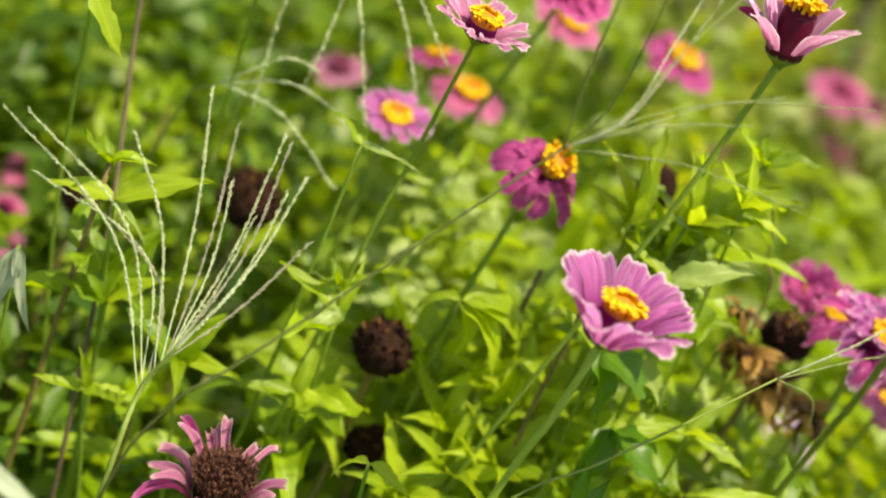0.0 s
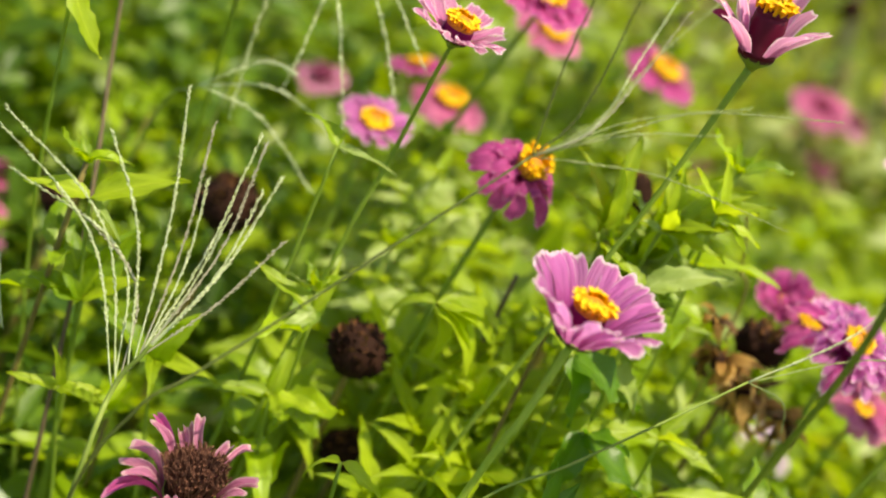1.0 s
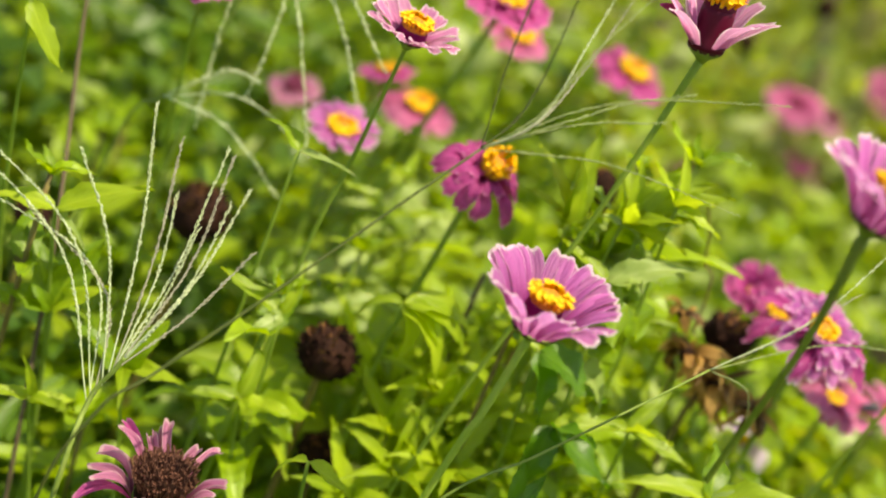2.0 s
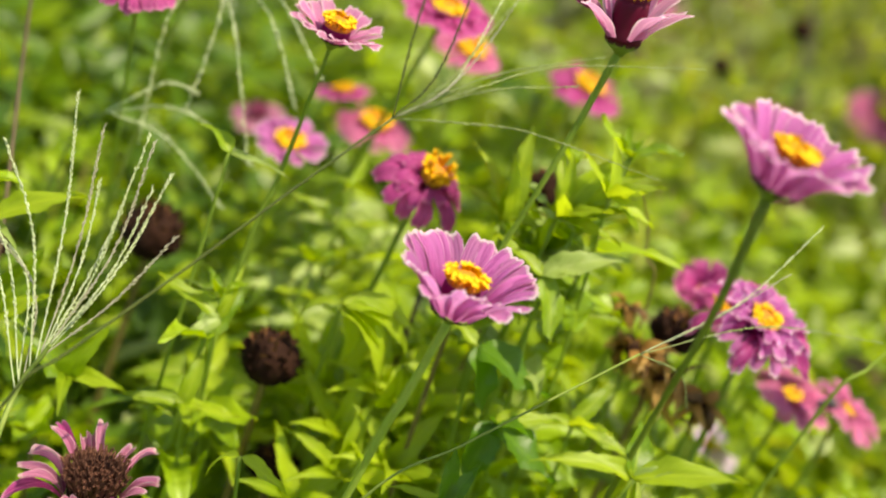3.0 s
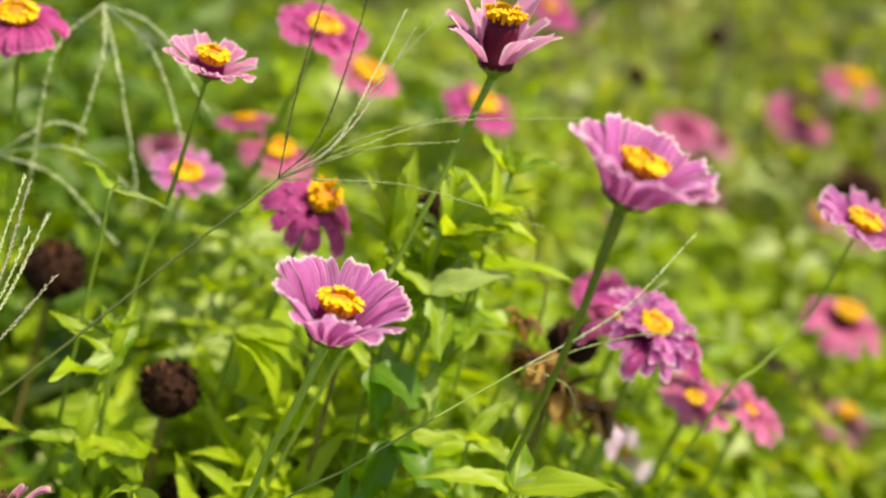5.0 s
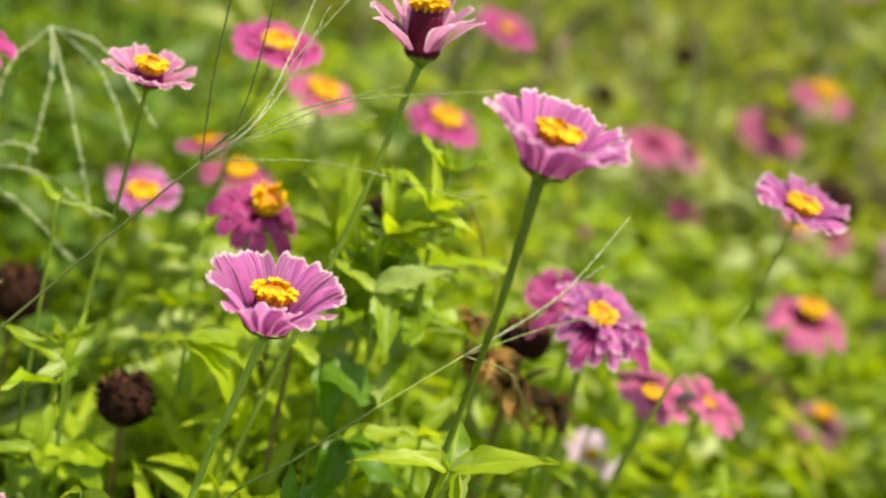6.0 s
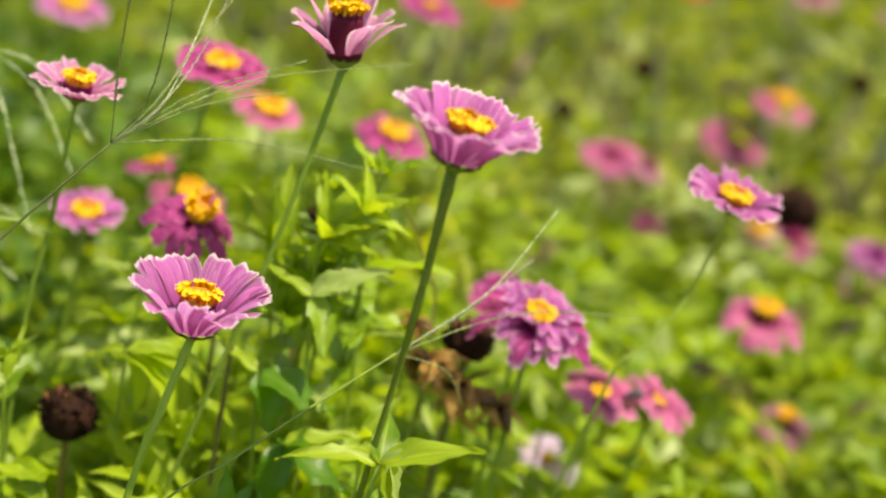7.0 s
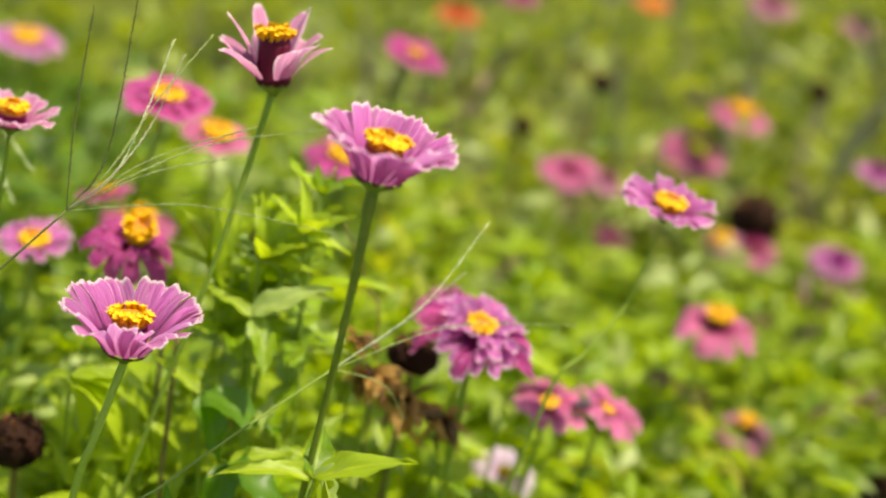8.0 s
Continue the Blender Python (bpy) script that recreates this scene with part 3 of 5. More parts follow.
zinnia("half-open deep magenta zinnia", (0.287, 0.604, 0.562), (-0.35, -0.45, 0.82), 0.0165, MAGENTAS, 53, petals=16, rise=0.75, rows=2, disc=0.2)
zinnia("rose zinnia below the double bloom", (0.352, 0.592, 0.515), (0.06, -0.20, 0.97), 0.0260, [ROSE, ROSE_BACK], 59, petals=15, rise=0.26, curl=-0.32, disc=0.20, jitter=0.3, rows=2, wide=0.40, loose=2.0, notch=0.4, vary=0.15)
zinnia("rose zinnia tipped sideways", (0.388, 0.600, 0.510), (0.46, -0.14, 0.87), 0.0260, [ROSE, ROSE_BACK], 61, petals=15, rise=0.20, curl=-0.28, disc=0.15, jitter=0.3, rows=2, wide=0.38, accent=(WINE, (6,)), loose=2.0, notch=0.4)
zinnia("lilac-pink zinnia on a thin curved stem", (0.395, 0.545, 0.653), (0.16, -0.19, 0.97), 0.0258, PINKS, 67,
       via=[(0.30, 0.495, 0.40), (0.334, 0.498, 0.557), (0.354, 0.508, 0.584), (0.377, 0.527, 0.608)], base=(0.26, 0.49, 0), thick=0.0009, petals=20, wide=0.40, trough=0.6, loose=0.5, rise=0.50, curl=-0.14, disc=0.31, notch=0.2, raise_disc=0.002, calyx=0.28, cup=0.42, attach=1.0)
zinnia("pink zinnia past its best, petals swept back", (0.500, 0.785, 0.500), (0.05, -0.25, 0.96), 0.0340, ROSES, 71, petals=15, rise=0.08, curl=-0.35, disc=0.27, raise_disc=0.006, cone=WINE)
zinnia("faded pink zinnia low in the foliage", (0.559, 0.865, 0.382), (0.1, -0.35, 0.93), 0.0270, [FADED, ROSE_BACK], 73, petals=13, rise=0.0, curl=-0.4, disc=0.27, raise_disc=0.005, cone=WINE)
zinnia("deep pink zinnia, blurred in the far rows", (0.597, 1.333, 0.500), (0.1, -0.5, 0.86), 0.0400, [ROSE, PINK_BACK], 79, petals=22, rise=0.15, rows=2, wide=0.40, disc=0.24, hearts=(MAGENTA, MAGENTA), florets=0)
zinnia("rose zinnia in the far rows, orange heart", (0.649, 1.348, 0.546), (0.1, -0.25, 0.96), 0.0370, ROSES, 83, petals=21, wide=0.32, rise=0.0, curl=-0.25)
zinnia("rose zinnia with a dark heart in the far rows", (0.425, 1.107, 0.528), (-0.05, -0.4, 0.9), 0.0300, [ROSE, ROSE_BACK], 89, petals=16, rise=0.1, curl=-0.3, hearts=(WINE, SEED_TIP_LIT), florets=0, disc=0.25)
zinnia("faded zinnia beside a dark-hearted one", (0.462, 1.115, 0.518), (0.4, -0.35, 0.85), 0.0210, [FADED, ROSE_BACK], 90, petals=12, rise=0.05, disc=0.0)
long_bloom = zinnia("magenta zinnia on a long stem", (0.266, 1.010, 0.643), (0.3, -0.25, 0.92), 0.0290, [MAGENTA, PINK_BACK], 97, petals=21, wide=0.32, rise=0.2, disc=0.2)
zinnia("small pink zinnia low in the far foliage", (0.387, 1.234, 0.384), (0.1, -0.22, 0.95), 0.0220, [FADED, ROSE_BACK], 101, petals=14, rise=0.2, disc=0.0)
zinnia("dim lilac zinnia in the far foliage", (0.507, 1.282, 0.411), (0.1, -0.22, 0.95), 0.0200, [MAGENTA, PINK_BACK], 103, petals=14, rise=0.2, disc=0.0)
zinnia("pink zinnia under a dry seed head", (0.637, 1.178, 0.440), (0.1, -0.5, 0.86), 0.0270, ROSES, 107, petals=14, rise=0.1, disc=0.0)
zinnia("orange-hearted withering zinnia in the far rows", (0.600, 1.170, 0.448), (-0.2, -0.4, 0.9), 0.0200, [FADED, ROSE_BACK], 108, petals=12, rise=0.1, disc=0.45)
zinnia("lilac-pink zinnia at the far side of the path", (0.778, 1.246, 0.511), (0.1, -0.22, 0.95), 0.0270, PINKS, 109, petals=21, wide=0.32, rise=0.2, disc=0.0)
zinnia("lilac zinnia with a rose heart", (0.735, 1.205, 0.420), (0.15, -0.3, 0.92), 0.0330, [PINK, ROSE_BACK], 113, petals=21, wide=0.32, rise=0.2, rows=2, disc=0.0)
zinnia("orange zinnia in the far rows", (0.332, 1.565, 0.600), (0.1, -0.22, 0.95), 0.0300, [ORANGE, ORANGE], 127, petals=21, wide=0.32, rise=0.1, disc=0.0)
zinnia("salmon zinnia in the far rows", (0.594, 1.661, 0.622), (0.1, -0.22, 0.95), 0.0270, [ORANGE, ROSE_BACK], 131, petals=21, wide=0.32, rise=0.1, disc=0.3)
zinnia("violet-pink zinnia in the far rows", (0.418, 1.668, 0.615), (0.1, -0.3, 0.95), 0.0260, [MAGENTA, PINK_BACK], 137, petals=21, wide=0.32, rise=0.1, disc=0.0)
zinnia("faded brownish zinnia in the far rows", (0.780, 1.755, 0.618), (0.1, -0.3, 0.95), 0.0370, [FADED, DRY], 139, petals=16, rise=0.1, disc=0.0)
zinnia("faded rose zinnia in the far rows", (0.904, 1.741, 0.599), (0.1, -0.3, 0.95), 0.0300, [FADED, DRY], 149, petals=16, rise=0.1, disc=0.3, hearts=(SEED, SEED), florets=0)
zinnia("pink zinnia at the shaded edge", (-0.201, 0.825, 0.375), (0.1, -0.22, 0.95), 0.0260, ROSES, 151, petals=16, rise=0.1, disc=0.0)
zinnia("small rose zinnia at the shaded edge", (-0.190, 0.721, 0.402), (0.2, -0.4, 0.9), 0.0150, ROSES, 157, petals=14, rise=0.2, disc=0.0)
zinnia("small pale rose zinnia at the shaded edge", (-0.184, 0.712, 0.383), (0.2, -0.4, 0.9), 0.0130, [FADED, ROSE_BACK], 159, petals=14, rise=0.2, disc=0.0)
zinnia("pink zinnia half hidden behind grass", (-0.005, 0.835, 0.519), (-0.1, -0.3, 0.95), 0.0200, [FADED, ROSE_BACK], 163, petals=14, rise=0.2, disc=0.0)
zinnia("pale lavender flower low among leaves", (0.338, 0.660, 0.434), (0.05, -0.5, 0.86), 0.0235, [LAVENDER, LAVENDER], 167, petals=11, rise=0.1, curl=-0.5, disc=0.15,
       wide=0.60, name="lavender_flower", group="lavender flowers")
zinnia("withered pink zinnia with a fuzzy brown cone", (0.008, 0.387, 0.496), (0.05, -0.06, 0.99), 0.0310, [FADED, PINK_BACK], 173, petals=19, rise=1.10, curl=-0.50, wide=0.15, vary=0.35, disc=0.38,
       hearts=(SEED, SEED_BRISTLE), florets=340, jitter=0.2, loose=3.0, accent=(MAGENTA, (2, 7, 12)), base=(-0.04, 0.36, 0), via=[(-0.02, 0.37, 0.3)], notch=0.2, narrow=0.45, calyx=0.40, attach=0.95, raise_disc=0.003, dome=0.85, slim=0.26, tall=1.1, inner=0.03, trough=1.8)
def dry_tangle(label, at, reach, strips, seed, foot):
    """Withered petals and leaves curled into a loose tangle at the end of a dry stem."""
    f, p = Vector(foot), Vector(at) - Vector(foot)
    t = thing("withered_bloom", foot, label, "flower", "withered blooms")
    stem_to(t, [(0, 0, -0.01), p * 0.55 + Vector((-0.01, 0, 0)), p], 0.0015, 0.0010, STEM)
    rr = random.Random(seed)
    bm = bmesh.new()
    bmesh.ops.create_icosphere(bm, subdivisions=2, radius=reach * 0.24)
    for v in bm.verts:
        v.co *= 1 + 0.3 * noise.noise(v.co * 300)
    core = part("core", bm, SEED, t)
    core.matrix_basis = Matrix.Translation(p)
    for k in range(strips):
        bm = bmesh.new()
        uvl = bm.loops.layers.uv.new("UVMap")
        ln, wd, turn, twist = reach * rr.uniform(0.6, 1.4), reach * rr.uniform(0.10, 0.34), rr.uniform(1.2, 3.6), rr.uniform(-1.5, 1.5)

        def curl_at(u, v, ln=ln, wd=wd, turn=turn, twist=twist):
            a, s = turn * u, (v - 0.5) * wd * (0.35 + math.sin(math.pi * min(1, u + 0.12)))
            return Vector((ln * math.sin(a) / turn, s * math.cos(twist * u), ln * (math.cos(a) - 1) / turn + s * math.sin(twist * u) + 0.15 * wd * math.sin(9 * u)))

        sheet(bm, uvl, curl_at, 8, 3, 0)
        d = Vector((rr.uniform(-1, 1), rr.uniform(-1, 1), rr.uniform(-0.5, 1))).normalized()
        q = part("petal", bm, rr.choice((DRY, DRY, DRY, DRY_DARK)), core)
        q.matrix_basis = aim(d * reach * 0.22, d, (rr.uniform(-1, 1), rr.uniform(-1, 1), 1))
    return t


dry_tangle("dried tan zinnia curled into a tangle", (0.246, 0.538, 0.548), 0.0210, 34, 179, (0.20, 0.55, 0))
dry_tangle("crumpled brown zinnia on a dry stem", (0.264, 0.536, 0.535), 0.0200, 32, 181, (0.23, 0.54, 0))
dry_tangle("crumpled tan zinnia among dry leaves", (0.286, 0.530, 0.530), 0.0170, 28, 191, (0.25, 0.53, 0))
dry_tangle("small wisp of dry curled bracts", (0.236, 0.545, 0.568), 0.0120, 14, 193, (0.21, 0.56, 0))


# ---- seed heads ----
def seed_head(label, at, r, seed, stem=STEM_RED, squash=0.9, base=None, tilt=(0.1, -0.1, 1)):
    h = Vector(at)
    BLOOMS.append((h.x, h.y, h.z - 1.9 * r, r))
    foot = Vector(base) if base else Vector((h.x - 0.10 * h.z, h.y - 0.02, 0))
    t = thing("seed_head", foot, label, "seed head", "dry seed heads")
    n = Vector(tilt).normalized()
    stem_to(t, [(0, 0, -0.01), (h - foot) * 0.55 + Vector((-0.008, 0, 0)), h - foot - n * r * 1.3, h - foot - n * r * 0.6], 0.0024, 0.0017, stem)
    rr = random.Random(seed)
    bm = bmesh.new()
    bmesh.ops.create_uvsphere(bm, u_segments=18, v_segments=12, radius=r * 0.92)
    for v in bm.verts:
        v.co.z *= squash
        v.co *= 1 + 0.18 * noise.noise(v.co * 230 + Vector((seed, 0, 0)))
    core = part("cone", bm, SEED, t)
    core.matrix_basis = facing(h - foot, n)
    bm = bmesh.new()
    for i in range(190):
        z = 1 - 1.8 * (i + rr.random()) / 190
        a = i * 2.399963 + rr.uniform(-0.5, 0.5)
        q = math.sqrt(max(0, 1 - z * z))
        d = Vector((q * math.cos(a), q * math.sin(a), z * squash))
        up = (d * 0.9 + Vector((0, 0, 0.8)) + Vector((rr.uniform(-.6, .6), rr.uniform(-.6, .6), rr.uniform(-.4, .4)))).normalized()
        s = d.cross(up)
        s = s.normalized() if s.length > 1e-3 else Vector((1, 0, 0))
        w, l = r * rr.uniform(0.06, 0.13), r * rr.uniform(0.18, 0.42)
        p = d * r * 0.82
        vs = [bm.verts.new(x) for x in (p - s * w, p + s * w, p + s * w * 0.6 + up * l * 0.8, p + up * l, p - s * w * 0.6 + up * l * 0.8)]
        # upper scales get the paler brown: a sunlit top put into the colour
        bm.faces.new(vs).material_index = 1 if z + rr.uniform(-0.3, 0.3) > 0.55 and rr.random() < 0.7 else 0
    tagged(part("husk", bm, [SEED, SEED_TIP_LIT], core), kind="stuff")
    return t


seed_head("round dark-brown dry seed head on a reddish stem", (0.063, 0.504, 0.515), 0.0158, 1, base=(0.035, 0.55, 0))
seed_head("dark dry seed head low among leaves", (0.074, 0.532, 0.434), 0.0142, 2, base=(0.05, 0.57, 0))
seed_head("large dark seed head behind the grass", (-0.028, 0.622, 0.512), 0.0190, 4)
seed_head("dark seed head in the shade", (-0.126, 0.642, 0.472), 0.0120, 6)
seed_head("narrow brown seed head beside leaves", (0.181, 0.590, 0.602), 0.0105, 8, squash=1.4)
seed_head("dark flattened seed head under the double bloom", (0.268, 0.556, 0.556), 0.0150, 10, squash=0.7)
seed_head("dark seed head low in the far foliage", (0.547, 0.847, 0.339), 0.0170, 12)
seed_head("dark seed head in the far rows", (0.485, 1.335, 0.569), 0.0125, 14)
seed_head("blackish seed head in the far rows", (0.390, 1.225, 0.539), 0.0110, 16)
seed_head("brownish seed head in the far rows", (0.790, 1.519, 0.544), 0.0150, 18)
seed_head("dark seed head over a pink zinnia", (0.640, 1.205, 0.462), 0.0290, 20)
seed_head("brown seed head low at the far edge", (0.662, 0.835, 0.350), 0.0170, 22)


# ---- finger grasses ----
def spike(parent, points, mat, seed, r=0.00032, grain=0.0028):
    """A thin rachis with two ranks of pressed spikelets."""
    rr = random.Random(seed)
    bm = bmesh.new()
    run = tube(bm, points, r * 1.2, r * 0.6, 5, 12)
    length = sum((b - a).length for a, b in zip(run, run[1:]))
    n = int(length / (grain * 0.45))
    for i in range(int(n * 0.18), n):
        if rr.random() < 0.22:
            continue
        s = i / n * (len(run) - 1)
        k = min(int(s), len(run) - 2)
        p = run[k].lerp(run[k + 1], s - k)
        d = (run[k + 1] - run[k]).normalized()
        side = Matrix.Rotation(rr.uniform(-0.9, 0.9), 3, d) @ d.cross(Vector((0.1, -1, 0.3))).normalized() * (1 if i % 2 else -1)
        tip = (d + side * rr.uniform(0.08, 0.24) + Vector((0, rr.uniform(-0.2, 0.2), 0))).normalized()
        q = tip.orthogonal().normalized()
        w = tip.cross(q)
        g = grain * rr.uniform(0.8, 1.2)
        o = p + side * r
        ring = [bm.verts.new(o + tip * g * 0.4 + 0.13 * g * (q * math.cos(t) + w * math.sin(t))) for t in (0, 2.1, 4.2)]
        a, b = bm.verts.new(o), bm.verts.new(o + tip * g)
        for j in range(3):
            bm.faces.new((ring[j], ring[(j + 1) % 3], b))
            bm.faces.new((ring[(j + 1) % 3], ring[j], a))
    return part("spike", bm, mat, parent)


def finger_grass(label, base, culm, spikes, mats, thick=0.0008, grain=0.0026, fine=0.00032, skin=None):
    foot = Vector(base)
    t = thing("finger_grass", foot, label, "grass", "finger grasses")
    stem_to(t, [Vector((0, 0, -0.01))] + [Vector(p) - foot for p in culm], thick * 1.3, thick * 0.8, skin or CULM, "culm")
    for i, pts in enumerate(spikes):
        skin_of = mats[i % len(mats)]
        spike(t, [Vector(p) - foot for p in pts], skin_of, i + 3, fine * (1.5 if skin_of is CULM_DARK else 1.0), grain)
    return t


NODE = Vector((-0.025, 0.397, 0.550))
LOW = Vector((-0.033, 0.394, 0.532))


def bowed(a, b, bow):
    a, b = Vector(a), Vector(b)
    return [a, a.lerp(b, 0.5) + Vector(bow), b]


def up(k):
    """A place on the rachis of the near grass, from its lowest spikes (0) to its end."""
    return LOW.lerp(NODE, k)


grass_near = finger_grass(
    "pale finger grass with a fan of seed spikes", (-0.075, 0.34, 0), [(-0.055, 0.355, 0.30), (-0.037, 0.375, 0.492), LOW, NODE, up(1.35)],
    [bowed(LOW, (-0.117, 0.440, 0.620), (0.016, 0, 0.012)), bowed(up(0.15), (-0.108, 0.442, 0.621), (0.016, 0, 0.014)), bowed(up(0.3), (-0.078, 0.428, 0.598), (0.018, 0, 0.008)),
     bowed(up(0.55), (-0.063, 0.440, 0.625), (0.006, 0, 0.010)), bowed(up(0.75), (-0.037, 0.450, 0.649), (0.003, 0, 0.002)), bowed(up(0.9), (-0.023, 0.444, 0.639), (0.003, 0, 0)),
     bowed(NODE, (-0.019, 0.433, 0.619), (0.004, 0, 0.004)), bowed(up(0.65), (-0.003, 0.443, 0.641), (0.004, 0, 0)), bowed(up(1.15), (0.0, 0.440, 0.639), (0.006, 0, 0)),
     bowed(up(0.85), (0.010, 0.436, 0.628), (0.005, 0, 0)), bowed(up(1.3), (0.004, 0.430, 0.622), (0.005, -0.003, 0)), bowed(NODE, (0.018, 0.423, 0.606), (0.002, 0, -0.002)),
     bowed(up(0.1), (-0.098, 0.430, 0.600), (0.02, 0.01, 0.012)), bowed(up(0.8), (-0.006, 0.420, 0.612), (0.003, 0.004, 0))],
    (SPIKE, SPIKE, SPIKE_PURPLE), thick=0.0011, grain=0.0027, fine=0.00030)
E2 = Vector((0.102, 0.424, 0.676))
grass_long = finger_grass(
    "long wiry grass stalk with open thin spikes", (-0.085, 0.335, 0), [(-0.060, 0.343, 0.30), (-0.036, 0.350, 0.500), (-0.017, 0.355, 0.557), (0.000, 0.362, 0.575), (0.036, 0.384, 0.610), (0.071, 0.404, 0.646), E2],
    [bowed(E2, (0.109, 0.442, 0.762), (-0.002, 0, -0.004)), [E2, (0.117, 0.434, 0.700), (0.127, 0.448, 0.770)], [E2, (0.121, 0.424, 0.697), (0.137, 0.440, 0.724), (0.158, 0.456, 0.752)], [E2, (0.120, 0.424, 0.692), (0.134, 0.442, 0.712), (0.146, 0.454, 0.742)],
     [E2, (0.122, 0.428, 0.694), (0.133, 0.446, 0.722), (0.141, 0.456, 0.748)], [E2, (0.135, 0.430, 0.696), (0.166, 0.449, 0.706), (0.226, 0.466, 0.714)], bowed(E2, (0.172, 0.438, 0.702), (0, 0, 0.005)),
     [E2, (0.128, 0.428, 0.679), (0.160, 0.436, 0.679), (0.218, 0.446, 0.668)], bowed(E2, (0.180, 0.440, 0.716), (-0.004, 0, 0.004))],
    (CULM_DARK, CULM_DARK, SPIKE_DIM, SPIKE_PURPLE, SPIKE, SPIKE_DIM, SPIKE_DIM, SPIKE_DIM, SPIKE_DIM), thick=0.00065, grain=0.0021, fine=0.00022, skin=CULM_DARK)
E3 = Vector((0.226, 0.437, 0.597))
grass_right = finger_grass(
    "thin grass stalk leaning across the stems", (0.02, 0.36, 0), [(0.06, 0.38, 0.40), (0.120, 0.392, 0.520), (0.158, 0.401, 0.554), (0.193, 0.417, 0.578), E3],
    [bowed(E3, (0.294, 0.470, 0.662), (0.006, 0, -0.004)), bowed(E3, (0.343, 0.480, 0.610), (-0.004, 0, 0.010)), bowed(E3, (0.285, 0.462, 0.640), (0, 0, -0.003)), bowed(E3, (0.262, 0.465, 0.560), (0.006, 0, 0.006))],
    (SPIKE, SPIKE_DIM, SPIKE_PURPLE, SPIKE_DIM), thick=0.0006, grain=0.0019, fine=0.00022)
E4 = Vector((-0.008, 0.597, 0.682))
grass_back = finger_grass(
    "bleached drooping grass head behind the leaves", (-0.10, 0.62, 0), [(-0.07, 0.62, 0.40), (-0.03, 0.61, 0.64), E4],
    [bowed(E4, (-0.010, 0.570, 0.610), (0.006, 0, 0.012)), bowed(E4, (0.028, 0.558, 0.592), (-0.002, 0, 0.014)), bowed(E4, (0.045, 0.575, 0.622), (0.004, 0, 0.012)),
     bowed(E4, (0.056, 0.575, 0.640), (0, 0, 0.015)), bowed(E4, (-0.034, 0.578, 0.583), (-0.008, 0, 0.02))],
    (SPIKE,), grain=0.0042)
E5 = Vector((-0.052, 0.574, 0.598))
grass_bent = finger_grass(
    "bent pale grass arching over the leaves", (-0.16, 0.60, 0), [(-0.12, 0.60, 0.35), (-0.075, 0.585, 0.56), E5],
    [bowed(E5, (0.018, 0.565, 0.562), (0, 0, 0.012)), bowed(E5, (0.030, 0.575, 0.585), (0, 0, 0.016)), bowed(E5, (-0.005, 0.570, 0.620), (0.006, 0, 0.012))],
    (SPIKE,), grain=0.0042)


# ---- leafy shoots ----
def shoot(label, top, seed, pairs=5, size=0.05, spread=0.055, lean=(-0.10, -0.02), pale=0.0, first=0.0, stem=STEM, crown=True, young=0.0):
    """A leafy shoot: a stem with pairs of leaves, turned by a right angle from node to node."""
    global rng
    rng = random.Random(seed)
    tp = Vector(top)
    foot = Vector((tp.x + lean[0] * tp.z * 1.3, tp.y + lean[1] * tp.z, 0))
    t = thing("leafy_shoot", foot, label, "plant", "leafy shoots")
    pts = [Vector((0, 0, -0.01)), (tp - foot) * 0.5 + Vector((rng.uniform(-.015, .015), rng.uniform(-.015, .015), 0)), tp - foot]
    stem_to(t, pts, 0.0022, 0.0013, stem)
    run = glide(pts, 12)
    ln = (tp - foot).length
    for k in range(pairs):
        z = (tp - foot).z - spread * k - 0.004
        p = min(run, key=lambda q: abs(q.z - z))
        s = size * (0.75 + 0.30 * min(k, 2)) * rng.uniform(0.85, 1.15)
        # young: share of pairs drawn from the pool with sunlit colour
        pair_on(t, p, s, first + k * math.pi / 2 + rng.uniform(-0.4, 0.4), 0.75 - 0.16 * k, 2 if rng.random() < young else rng.random() < pale)
    if crown:
        for a in range(3):
            d = Vector((math.cos(a * 2.1 + first), math.sin(a * 2.1 + first), 1.5))
            leaf_on(t, tp - foot, d, size * 0.5)
    return t


# shoots and leaves that stand out singly
shoot("bright shoot of narrow leaves beside a tall stem", (0.213, 0.535, 0.652), 501, 6, 0.032, 0.022, first=0.3)
shoot("bright shoot with a pale upright leaf", (0.188, 0.540, 0.640), 502, 6, 0.030, 0.022, first=1.1)
shoot("shoot with broad pale leaves", (0.195, 0.522, 0.612), 503, 4, 0.036, 0.026, first=0.1, pale=0.7)
shoot("leafy shoot with pale leaf tips", (0.034, 0.485, 0.552), 504, 4, 0.034, 0.030, first=0.2, pale=0.4)
shoot("shoot with a horned leaf on a dark stem", (-0.080, 0.480, 0.586), 508, 3, 0.030, 0.035, first=0.2, stem=STEM_RED)
shoot("low shoot with one cupped leaf", (0.198, 0.430, 0.500), 509, 5, 0.034, 0.026, first=0.9)


